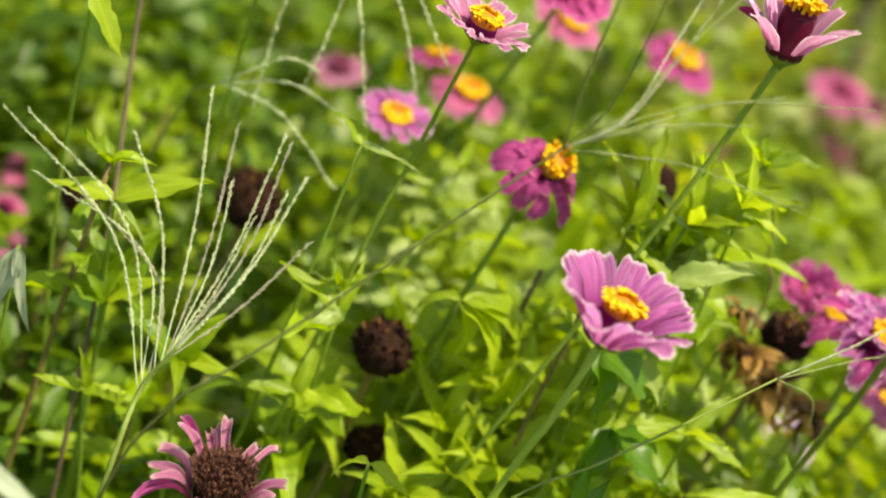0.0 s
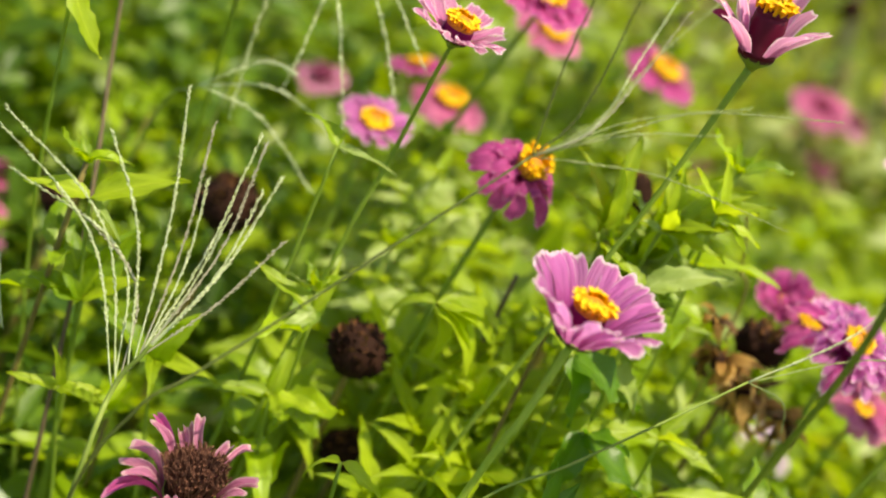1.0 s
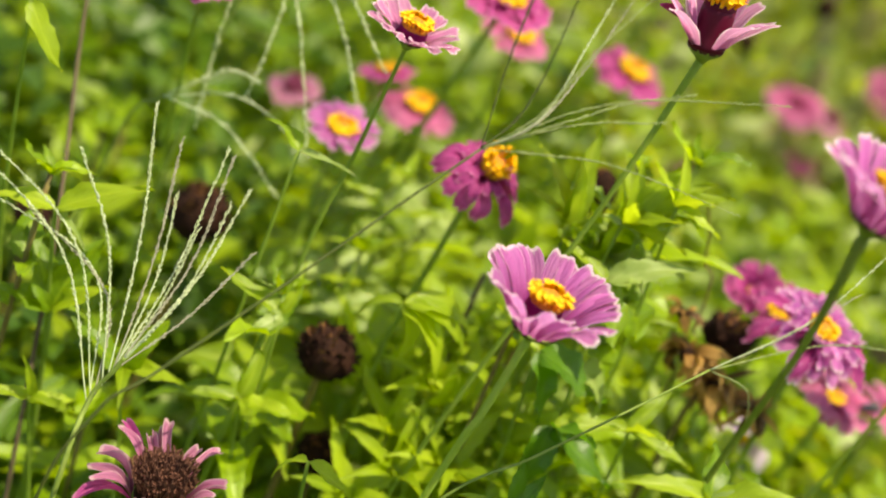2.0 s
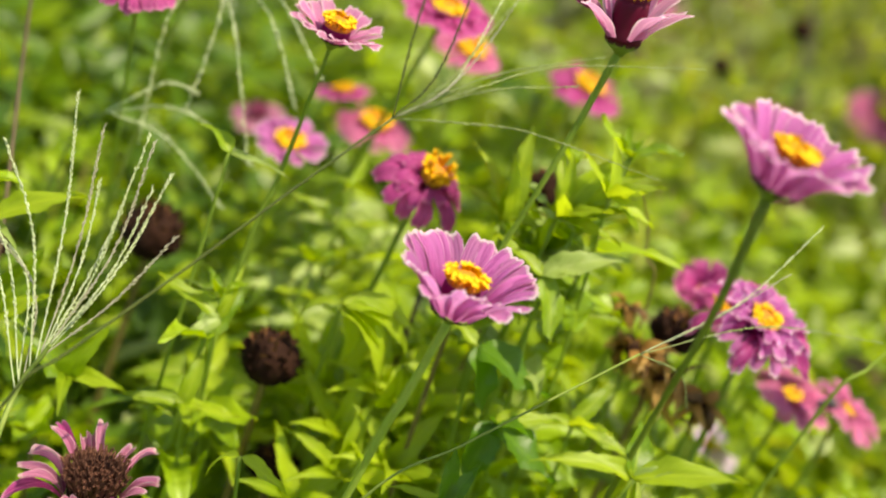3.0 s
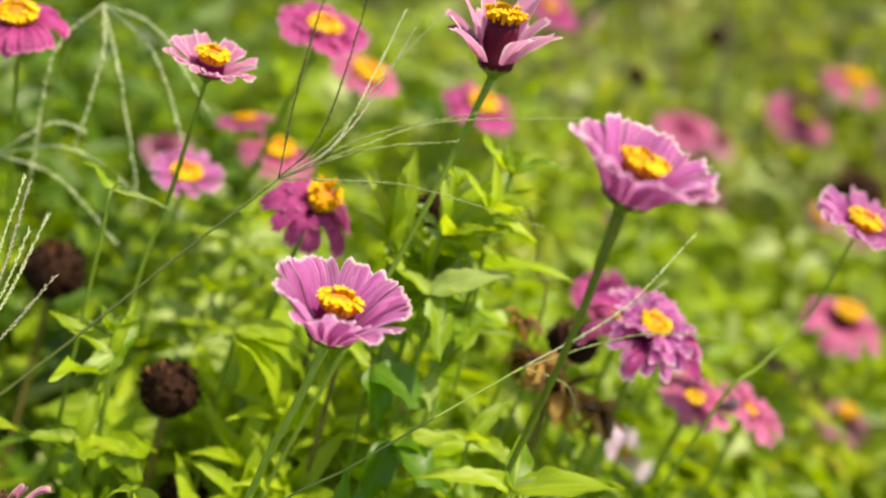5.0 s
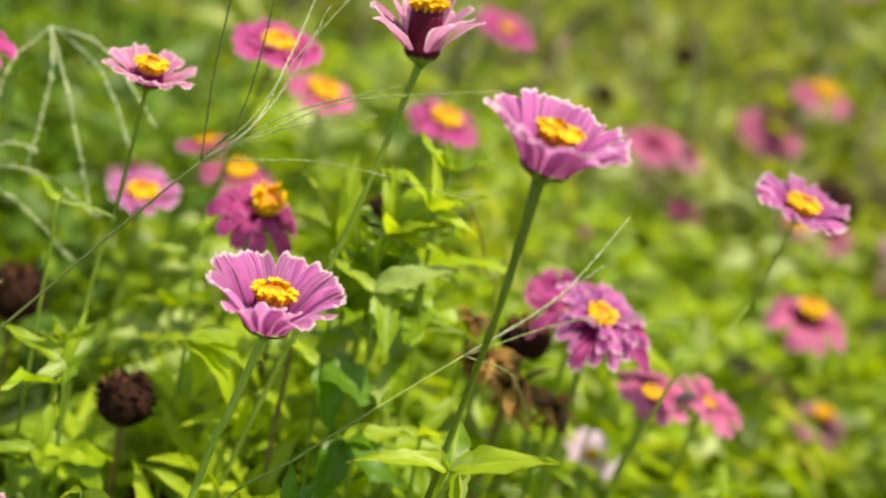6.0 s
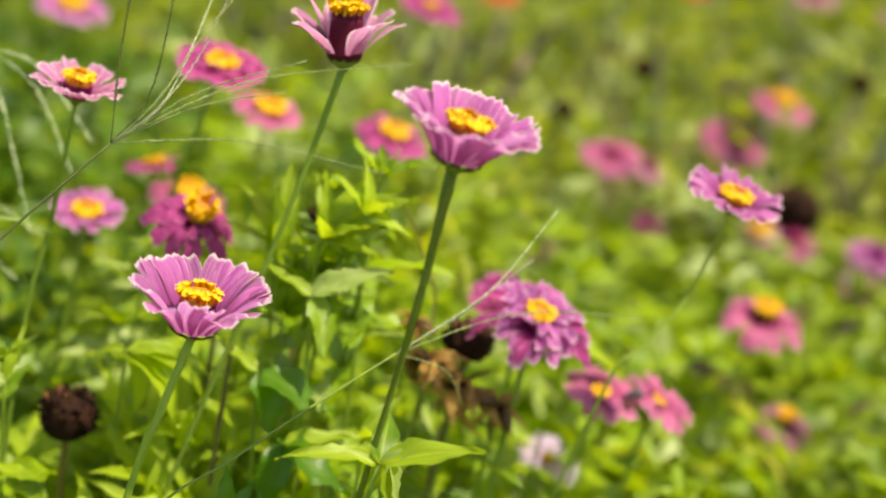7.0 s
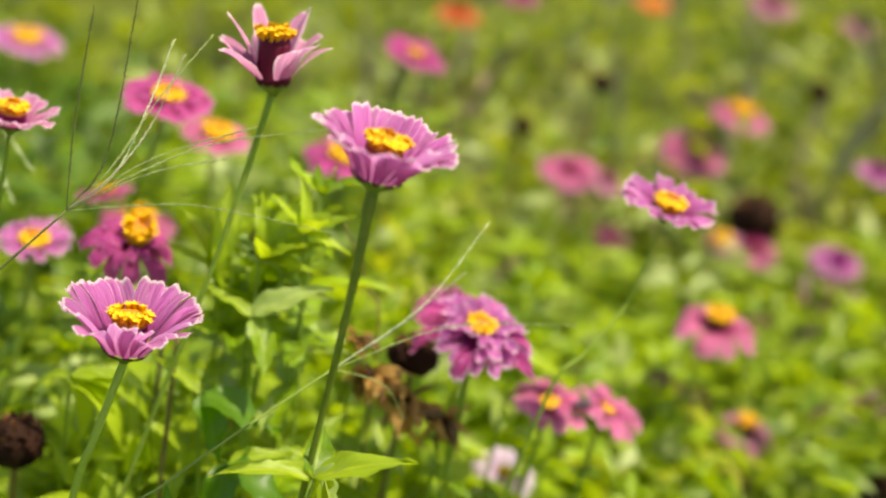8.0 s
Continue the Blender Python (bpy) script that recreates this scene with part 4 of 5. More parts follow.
def leaf_sprig(label, at, leaves, foot, clear=0.0):
    if clear:
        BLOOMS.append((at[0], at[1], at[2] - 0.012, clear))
    t = thing("leaf_sprig", foot, label, "plant", "leafy shoots")
    f = Vector(foot)
    p = Vector(at) - f
    sway = random.Random(round(p.z * 1e5))
    stem_to(t, [(0, 0, -0.01), p * 0.4 + Vector((sway.uniform(-.012, .012), sway.uniform(-.012, .012), 0)), p * 0.78 + Vector((sway.uniform(-.009, .009), sway.uniform(-.009, .009), 0)), p], 0.0014, 0.0009, STEM)
    for d, size, kind, pale in leaves:
        leaf_on(t, p, d, size, (0.25, -0.35, 0.9), kind, pale)
    return t


leaf_sprig("pair of pointed lit leaves on a stem", (0.222, 0.362, 0.580), [((0.95, -0.1, 0.52), 0.045, 0, 2), ((-0.95, -0.12, 0.42), 0.042, 1, 2), ((0.1, 0.6, 0.5), 0.03, 0, False), ((0.75, 0.1, 0.45), 0.030, 5, True)], (0.14, 0.372, 0))
leaf_sprig("white-edged narrow leaf on a thin stem", (0.026, 0.495, 0.622), [((1, -0.1, 0.05), 0.030, 2, True), ((-0.4, 0.4, 0.5), 0.026, 1, False)], (-0.03, 0.50, 0))
leaf_sprig("yellow-green leaf curling over", (-0.105, 0.501, 0.657), [((0.45, -0.25, -0.80), 0.034, 2, 2), ((-0.5, 0.2, 0.6), 0.026, 0, 2)], (-0.095, 0.58, 0))
leaf_sprig("long lit leaf rising from a brown stem", (-0.074, 0.474, 0.572), [((0.80, 0.10, 0.62), 0.046, 0, 2), ((-0.65, 0.1, 0.15), 0.030, 2, 2), ((0.5, -0.35, -0.1), 0.028, 2, 1)], (-0.085, 0.50, 0))
leaf_sprig("bleached narrow blades hanging from a stalk", (-0.104, 0.441, 0.556), [((-0.16, -0.30, -0.90), 0.050, 1, 5), ((0.12, -0.22, -0.92), 0.046, 0, 5), ((-0.05, -0.2, -0.9), 0.040, 1, 5)], (-0.115, 0.46, 0))
leaf_sprig("grey-green blade at the front of the bed", (-0.078, 0.303, 0.553), [((1.0, 0.02, -0.16), 0.042, 1, 5), ((-0.7, 0.1, 0.1), 0.03, 0, 5)], (-0.10, 0.31, 0))
leaf_sprig("small yellowing leaves low by the grass", (-0.066, 0.446, 0.488), [((0.6, -0.4, 0.2), 0.024, 2, 2), ((-0.7, -0.3, 0.2), 0.024, 0, 2), ((0.1, -0.2, 0.9), 0.024, 1, 2), ((0.8, 0.2, -0.1), 0.022, 2, 2)], (-0.07, 0.47, 0))
leaf_sprig("broad green leaves upright behind the grass", (-0.070, 0.480, 0.515), [((0.2, 0.1, 0.95), 0.044, 2, 0), ((-0.3, 0.1, 0.9), 0.042, 0, 0), ((0.55, -0.1, 0.7), 0.036, 4, 2), ((-0.7, -0.2, 0.4), 0.032, 0, 0)], (-0.075, 0.50, 0))
leaf_sprig("green leaves in the shade of the grass fan", (-0.030, 0.470, 0.500), [((0.3, -0.2, 0.85), 0.036, 0, 0), ((-0.6, -0.2, 0.5), 0.034, 2, 0), ((0.8, -0.2, 0.3), 0.034, 4, 2), ((0.1, -0.7, 0.2), 0.030, 1, 2)], (-0.035, 0.49, 0))
leaf_sprig("bright leaves around the green stem", (0.122, 0.510, 0.450), [((0.8, -0.3, -0.1), 0.036, 0, False), ((-0.7, -0.4, 0.1), 0.034, 1, False), ((0.1, -0.8, 0.1), 0.036, 5, False), ((0.2, 0.5, 0.5), 0.035, 5, False)], (0.07, 0.46, 0))
leaf_sprig("bright rounded leaves by the withered bloom", (0.036, 0.508, 0.470), [((0.6, -0.4, 0.1), 0.030, 2, False), ((-0.6, -0.3, 0.15), 0.030, 2, False), ((0.0, -0.7, 0.2), 0.028, 0, False), ((0.2, 0.5, 0.5), 0.028, 4, False)], (-0.01, 0.46, 0))
for sprig_at, sprig_foot, sprig_turn in (((0.126, 0.545, 0.482), (0.07, 0.57, 0), 1.2), ((0.120, 0.527, 0.471), (0.06, 0.54, 0), 2.0),
                                         ((0.030, 0.531, 0.463), (0.01, 0.55, 0), 2.6), ((0.150, 0.530, 0.485), (0.11, 0.54, 0), 0.1), ((0.197, 0.515, 0.500), (0.15, 0.52, 0), 0.5), ((0.170, 0.500, 0.470), (0.13, 0.51, 0), 1.7)):
    leaf_sprig("tuft of bright yellow-green leaves in the bed", sprig_at,
               [((math.cos(sprig_turn + k * 1.35), 0.7 * math.sin(sprig_turn + k * 1.35) - 0.25, 0.35 - 0.12 * k), 0.038 + 0.004 * (k % 3), (0, 5, 1, 4, 2)[k], False) for k in range(5)], sprig_foot)
leaf_sprig("upright bright leaves beside a leaning stem", (0.182, 0.536, 0.592), [((0.30, 0, 1), 0.042, 5, 0), ((-0.15, -0.1, 1), 0.040, 5, 0), ((0.65, -0.15, 0.75), 0.042, 5, 0), ((0.9, -0.2, 0.40), 0.044, 0, 1),
           ((0.1, -0.3, 0.9), 0.040, 2, False), ((-0.5, -0.2, 0.6), 0.034, 0, False), ((0.9, -0.2, 0.05), 0.036, 2, True)], (0.14, 0.55, 0))
leaf_sprig("upright bright leaves in a tight bunch", (0.168, 0.525, 0.575), [((0.2, -0.1, 1), 0.038, 0, False), ((-0.3, -0.1, 1), 0.036, 2, False), ((0.6, -0.3, 0.5), 0.038, 0, False), ((-0.7, -0.2, 0.4), 0.034, 0, False), ((0.2, -0.7, 0.3), 0.034, 1, False)], (0.13, 0.54, 0))
for sprig_at in ((0.098, 0.662, 0.520), (0.078, 0.672, 0.528), (0.058, 0.625, 0.500), (0.125, 0.610, 0.500), (0.070, 0.600, 0.490)):
    leaf_sprig("silvery pale leaves behind the blooms", sprig_at, [((math.cos(k * 1.3), 0.6 * math.sin(k * 1.3) - 0.3, 0.3 - 0.1 * k), 0.034, k, True) for k in range(5)], (sprig_at[0] - 0.04, sprig_at[1] + 0.02, 0))
leaf_sprig("young upright leaves, lit through by the sun", (0.161, 0.527, 0.607), [((0.03, 0.21, 0.98), 0.050, 0, 2), ((-0.25, 0.3, 0.91), 0.042, 1, 2), ((0.35, 0.2, 0.85), 0.038, 3, 2), ((-0.6, 0.1, 0.6), 0.032, 1, 2), ((0.75, -0.2, 0.3), 0.034, 3, 2),
           ((0.15, -0.1, 0.9), 0.036, 1, 2)], (0.12, 0.54, 0))
leaf_sprig("young narrow leaves spreading beside a leaning stem", (0.184, 0.516, 0.620), [((0.06, 0.30, 0.92), 0.037, 1, 2), ((0.66, 0.16, 0.72), 0.050, 0, 2), ((0.40, 0.1, 0.88), 0.044, 0, 2), ((0.85, 0.1, 0.45), 0.040, 0, 2), ((-0.2, 0.1, -0.6), 0.028, 1, 2),
           ((0.9, -0.2, 0.1), 0.034, 0, 2), ((0.2, -0.1, 0.98), 0.036, 1, 2), ((0.55, -0.3, 0.5), 0.032, 0, 2), ((0.1, -0.5, 0.6), 0.030, 0, 2)], (0.145, 0.53, 0), 0.02)
leaf_sprig("small bright leaves on a side shoot", (0.206, 0.516, 0.636), [((0.7, 0.0, 0.5), 0.028, 0, 2), ((-0.5, -0.1, 0.7), 0.026, 0, 2), ((0.2, -0.5, 0.5), 0.026, 2, 2), ((0.9, -0.2, -0.1), 0.026, 0, 2), ((0.1, 0.1, 1.0), 0.030, 1, 2)], (0.16, 0.53, 0))
leaf_sprig("pair of pale leaflets below young leaves", (0.183, 0.496, 0.597), [((0.65, 0.27, 0.71), 0.028, 1, 1), ((0.80, 0.25, 0.60), 0.042, 0, 1), ((-0.5, 0.1, 0.3), 0.03, 0, 2), ((0.3, -0.3, -0.4), 0.032, 2, 0)], (0.15, 0.51, 0))
for k, sprig_at in enumerate(((0.027, 0.560, 0.462), (0.106, 0.562, 0.473), (0.126, 0.537, 0.473), (0.128, 0.515, 0.463), (0.040, 0.520, 0.453), (0.118, 0.589, 0.485), (0.038, 0.535, 0.467), (0.110, 0.523, 0.467), (0.142, 0.545, 0.487))):
    leaf_sprig("tuft of broad light-green leaves deeper in the bed", sprig_at, [((math.cos(k * 0.9 + j * 1.45), 0.7 * math.sin(k * 0.9 + j * 1.45) - 0.2, 0.45 - 0.15 * j), 0.036 + 0.004 * ((k + j) % 3), (k + j) % 4, 2) for j in range(4)],
               (sprig_at[0] - 0.03, sprig_at[1] + 0.02, 0))
leaf_sprig("arching narrow yellow-green leaves on a bent shoot", (0.092, 0.500, 0.556), [((0.95, -0.10, 0.20), 0.060, 0, 3), ((0.92, -0.22, 0.02), 0.058, 1, 3), ((0.80, -0.30, -0.20), 0.054, 2, 3), ((0.95, 0.20, 0.30), 0.056, 2, 3),
           ((0.45, -0.35, -0.45), 0.046, 0, 3), ((-0.6, -0.15, 0.2), 0.034, 1, 3)], (0.06, 0.53, 0), 0.022)
leaf_sprig("long leaves hanging below an arching shoot", (0.128, 0.496, 0.532), [((0.30, -0.30, -0.70), 0.046, 0, 3), ((-0.05, -0.35, -0.80), 0.042, 2, 3), ((0.65, -0.2, -0.45), 0.046, 1, 3), ((0.9, 0.1, 0.0), 0.034, 2, 3)], (0.09, 0.53, 0), 0.02)
leaf_sprig("broad bright leaves in a flat cluster", (0.028, 0.470, 0.500), [((-0.75, -0.35, 0.15), 0.030, 0, 2), ((0.70, -0.30, 0.10), 0.028, 2, 2), ((0.1, -0.75, 0.25), 0.026, 2, 2), ((0.25, 0.3, 0.85), 0.034, 1, 2), ((0.0, 0.6, 0.4), 0.030, 0, 2)], (0.0, 0.49, 0), 0.025)
leaf_sprig("glossy pale leaf pair at the top of a shoot", (0.037, 0.480, 0.545), [((-0.85, 0.0, 0.45), 0.036, 0, 2), ((0.35, 0.15, 0.9), 0.028, 3, 2), ((-0.3, -0.6, -0.1), 0.022, 1, 1)], (0.01, 0.50, 0), 0.02)
for sprig_at, sprig_turn in (((0.120, 0.520, 0.500), 0.2), ((0.094, 0.546, 0.478), 1.0), ((0.144, 0.520, 0.492), 1.9), ((0.104, 0.500, 0.480), 2.7), ((0.078, 0.575, 0.475), 0.6), ((0.110, 0.480, 0.470), 1.4), ((0.134, 0.486, 0.478), 0.9), ((0.090, 0.470, 0.455), 2.2)):
    leaf_sprig("upright lance-shaped leaves in bright sun", sprig_at,
               [((0.55 * math.cos(sprig_turn + k * 1.26), 0.4 * math.sin(sprig_turn + k * 1.26) - 0.25, 0.9 - 0.12 * k), 0.044 - 0.003 * (k % 3), (0, 1, 3, 1, 0)[k], 2) for k in range(5)], (sprig_at[0] - 0.03, sprig_at[1] + 0.03, 0))
# leaves under the blooms, their shade carried by the darker leaf colour
leaf_sprig("broad leaves in shade-dark green beside a bloom", (0.160, 0.482, 0.560), [((0.80, -0.05, -0.30), 0.046, 0, 4), ((0.35, -0.30, -0.70), 0.040, 1, 4), ((-0.5, 0.2, 0.3), 0.030, 0, 2)], (0.13, 0.50, 0), 0.03)
leaf_sprig("leaves in shade-dark green low beside the green stem", (0.176, 0.470, 0.528), [((0.7, -0.3, -0.3), 0.042, 0, 4), ((-0.2, -0.4, -0.7), 0.038, 1, 4), ((0.3, -0.5, 0.3), 0.034, 2, 4), ((0.9, 0.2, 0.3), 0.034, 0, 2)], (0.15, 0.49, 0), 0.02)
leaf_sprig("single narrow yellow-green leaf on a low stem", (0.066, 0.400, 0.524), [((0.92, 0.05, -0.45), 0.032, 1, 2), ((-0.6, 0.3, -0.2), 0.022, 3, 2)], (0.05, 0.42, 0))
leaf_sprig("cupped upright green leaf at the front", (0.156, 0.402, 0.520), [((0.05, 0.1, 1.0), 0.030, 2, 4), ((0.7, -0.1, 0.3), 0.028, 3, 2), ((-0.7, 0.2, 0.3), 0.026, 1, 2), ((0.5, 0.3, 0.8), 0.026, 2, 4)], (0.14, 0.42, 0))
leaf_sprig("pale translucent leaf hanging below a lit pair", (0.226, 0.374, 0.574), [((0.10, 0.10, -0.95), 0.036, 2, 2), ((0.35, 0.25, -0.8), 0.030, 0, 1), ((-0.2, 0.3, -0.7), 0.028, 2, 2)], (0.16, 0.385, 0))
leaf_sprig("yellow-green leaves below the leaning grass stalk", (0.215, 0.480, 0.530), [((0.8, -0.2, 0.0), 0.036, 0, 2), ((0.2, -0.5, 0.4), 0.030, 2, 2), ((-0.7, -0.2, 0.2), 0.032, 1, 2), ((0.4, 0.4, 0.6), 0.032, 0, 2)], (0.18, 0.50, 0), 0.02)
leaf_sprig("small bright leaves under the double bloom", (0.330, 0.600, 0.545), [((0.9, -0.2, -0.25), 0.045, 5, False), ((-0.6, -0.3, 0.2), 0.035, 0, False)], (0.27, 0.61, 0))


def canopy(x, y):
    """Height of the leaf canopy: tall by the grass, lower towards the far corner."""
    k = min(1.0, max(0.0, (x - 0.12 - 0.25 * (y - 0.5)) / 0.30))
    k = k * k * (3 - 2 * k)
    front = min(1.0, max(0.0, (y - 0.28) / 0.30))
    return (0.30 + 0.24 * front - 0.06 * min(1.0, max(0.0, (0.06 - x) / 0.06))) * (1 - k) + (0.30 + 0.13 * front) * k


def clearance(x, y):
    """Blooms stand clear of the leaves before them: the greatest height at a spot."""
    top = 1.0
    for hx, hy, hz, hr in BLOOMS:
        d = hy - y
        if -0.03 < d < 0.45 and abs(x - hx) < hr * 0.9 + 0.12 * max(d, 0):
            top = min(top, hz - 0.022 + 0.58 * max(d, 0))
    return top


def plant_rows():
    """The nearer shoots that fill the bed."""
    r = random.Random(21)
    for i in range(150):
        y = 0.36 + 1.0 * (i / 150) ** 1.1 + r.uniform(-0.03, 0.03)
        x = r.uniform(-0.16 - 0.30 * y, 0.22 + 0.62 * y)
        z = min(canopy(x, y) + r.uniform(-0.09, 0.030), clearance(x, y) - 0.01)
        if z < 0.2 or (x < 0.02 and y < 0.8 and i % 3):
            continue
        # sunlit leaf colour goes mostly to the near right, the brighter part of the bed
        shoot(r.choice(("leafy green shoot without a flower", "leafy zinnia shoot, leaves in crossed pairs", "sunlit leafy shoot of the flower bed")), (x, y, z), 600 + i, r.randint(5, 8), r.uniform(0.032, 0.050),
              r.uniform(0.025, 0.036), first=r.uniform(0, 3), pale=0.16 if y > 0.7 else 0.0, young=0.5 if y < 0.7 and x > 0.02 else 0.12, stem=r.choice((STEM, STEM, STEM_RED)))


plant_rows()


# ---- dark bare stems ----
def bare_stem(label, pts, r, mat=STEM_DARK):
    foot = Vector(pts[0])
    t = thing("bare_stem", foot, label, "stem", "bare stems")
    stem_to(t, [Vector(p) - foot for p in pts], r * 1.2, r * 0.8, mat, "stalk")
    return t


bare_stem("dark brown bare stem among leaves", [(-0.085, 0.45, 0), (-0.078, 0.455, 0.25), (-0.075, 0.475, 0.46), (-0.083, 0.520, 0.54), (-0.098, 0.574, 0.61), (-0.104, 0.60, 0.66)], 0.0012)
bare_stem("thin brown stem behind the leaves", [(0.10, 0.56, 0), (0.118, 0.55, 0.40), (0.131, 0.545, 0.56)], 0.0016)
bare_stem("reddish stem under the ragged bloom", [(0.13, 0.50, 0), (0.135, 0.49, 0.40), (0.148, 0.488, 0.60)], 0.0014, STEM_RED)
bare_stem("thin wiry stem arching to one side", [(0.20, 0.55, 0), (0.245, 0.55, 0.52), (0.238, 0.55, 0.60), (0.225, 0.54, 0.635)], 0.0007, STEM_RED)


# ---- insect on the rose zinnia ----
def bee():
    at = Vector((0.369, 0.583, 0.520))
    t = thing("insect", at, "dark bluish insect resting on a rose zinnia", "insect")
    for nm, c, s in (("abdomen", (0.0035, 0.002, 0.0005), (0.0042, 0.0026, 0.0024)), ("thorax", (-0.001, 0, 0.001), (0.0026, 0.0024, 0.0023)), ("head", (-0.0042, -0.0008, 0.0008), (0.0015, 0.0017, 0.0015))):
        bm = bmesh.new()
        bmesh.ops.create_uvsphere(bm, u_segments=12, v_segments=8, radius=1.0)
        for v in bm.verts:
            v.co = Vector((v.co.x * s[0], v.co.y * s[1], v.co.z * s[2])) * (1 + 0.06 * math.sin(v.co.x * 9)) + Vector(c)
        part(nm, bm, BEE_BODY, t)
    for sgn in (-1, 1):
        bm = bmesh.new()
        uvl = bm.loops.layers.uv.new("UVMap")
        leaf_bm(bm, uvl, 0.008, 0.003, 0.1, 0.1, random.Random(3), 5, 2, 0.7, aim((0, 0.001 * sgn, 0.0028), (0.9, 0.5 * sgn, 0.25)))
        part("wing", bm, WING, t)


bee()


# ---- leaf masses: too many to count ----
def leaf_mass(name, label, spots, mat, kind_of, seed, narrow=1.0):
    """One mesh of many small folded leaves; spots are rows of place, size, heading, lift, tilt."""
    n = len(spots)
    u = np.array([0, 0.22, 0.5, 0.8, 1.0])
    w = np.array([0.0, 0.36, 0.44, 0.26, 0.0]) * 0.5
    tmpl, uv, tri = [(0, 0, 0)], [(0, 0.5)], []
    for k in (1, 2, 3):
        tmpl += [(u[k], w[k], 0.10), (u[k], 0, 0), (u[k], -w[k], 0.10)]
        uv += [(u[k], 1), (u[k], 0.5), (u[k], 0)]
    tmpl.append((1, 0, 0))
    uv.append((1, 0.5))
    T = np.array(tmpl, float)
    T[:, 2] -= 0.22 * T[:, 0] ** 2
    quads = [(0, 2, 1), (0, 3, 2), (1, 2, 5, 4), (2, 3, 6, 5), (4, 5, 8, 7), (5, 6, 9, 8), (7, 8, 10), (8, 9, 10)]
    g = np.random.default_rng(seed)
    size, head, lift, roll = (spots[:, k] for k in (3, 4, 5, 6))
    ch, sh, cl, sl, cr, sr = np.cos(head), np.sin(head), np.cos(lift), np.sin(lift), np.cos(roll), np.sin(roll)
    X = np.stack([ch * cl, sh * cl, sl], 1)
    Y0 = np.stack([-sh, ch, np.zeros(n)], 1)
    Z0 = np.cross(X, Y0)
    Y = Y0 * cr[:, None] + Z0 * sr[:, None]
    Z = np.cross(X, Y)
    slim = g.uniform(0.7, 1.25, n) * narrow
    V = (T[None, :, 0, None] * X[:, None] + T[None, :, 1, None] * Y[:, None] * slim[:, None, None] + T[None, :, 2, None] * Z[:, None]) * size[:, None, None] + spots[:, None, :3]
    m = len(T)
    faces = [tuple(i * m + k for k in q) for i in range(n) for q in quads]
    me = bpy.data.meshes.new(name)
    me.from_pydata(V.reshape(-1, 3).tolist(), [], faces)
    lay = me.uv_layers.new(name="UVMap")
    flat = np.array([c for q in quads for k in q for c in uv[k]])
    lay.data.foreach_set("uv", np.tile(flat, n))
    me.polygons.foreach_set("use_smooth", np.ones(len(faces), bool))
    me.materials.append(mat)
    ob = new(name, me)
    return tagged(ob, label, kind_of, kind="stuff")


def mass_spots(count, xr, yr, zlow, ztop, size, seed, power=0.6, rough=0.06, freq=6.0):
    g = np.random.default_rng(seed)
    y = yr[0] + (yr[1] - yr[0]) * g.random(count)
    x = xr[0](y) + (xr[1](y) - xr[0](y)) * g.random(count)
    hump = rough * (np.sin(freq * x + 1.3 * np.sin(freq * 0.8 * y)) * np.cos(freq * 1.1 * y + 0.7) + 0.6 * np.sin(freq * 2.7 * x + freq * 2.1 * y))
    if ztop is None:
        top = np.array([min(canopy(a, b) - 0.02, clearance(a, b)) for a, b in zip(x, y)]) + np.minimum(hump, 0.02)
    else:
        top = ztop + hump
    z = zlow + (top - zlow) * g.random(count) ** power
    return np.stack([x, y, z, g.uniform(*size, count), g.uniform(0, 2 * np.pi, count), g.normal(0.05, 0.5, count), g.normal(0, 0.5, count)], 1)



def ragged(spots, cx, cy, rx, ry, soft, seed):
    """Thins a growth towards an uneven outer edge."""
    g = np.random.default_rng(seed)
    dx, dy = (spots[:, 0] - cx) / rx, (spots[:, 1] - cy) / ry
    a = np.arctan2(dy, dx)
    d = np.hypot(dx, dy) + 0.06 * np.sin(5 * a + 0.4) + 0.04 * np.sin(11 * a + 2.0)
    keep = g.random(len(spots)) < np.clip((1 - d) / soft, 0, 1)
    out = spots[keep]
    out[:, 2] *= np.clip(0.35 + (1 - d[keep]) / soft, 0.35, 1.0)
    return out


def thinned(spots, share, seed):
    """Takes a share of the leaves away on the shaded side, beside the grasses."""
    g = np.random.default_rng(seed)
    side = np.clip((0.0 - spots[:, 0]) / 0.06, 0, 1) * np.clip((0.85 - spots[:, 1]) / 0.1, 0, 1)
    return spots[g.random(len(spots)) > share * side]


leaf_mass("undergrowth_leaves", "dense green leaves of the flower bed",
          thinned(mass_spots(17000, (lambda y: -0.30 - 0.35 * y, lambda y: 0.35 + 0.7 * y), (0.22, 1.35), 0.02, None, (0.020, 0.046), 1, 0.5, 0.05, 9.0), 0.75, 51), LEAF_MASS, "foliage", 11)
# dark leaves added in place of the shade between the grasses
leaf_mass("low_weeds", "dark leaves standing in for shade between the grasses", mass_spots(3600, (lambda y: -0.30 - 0.35 * y, lambda y: 0.0 + 0 * y), (0.36, 0.85), 0.05, None, (0.016, 0.038), 52, 0.5, 0.05, 9.0), SHADE_WEED, "foliage", 53)


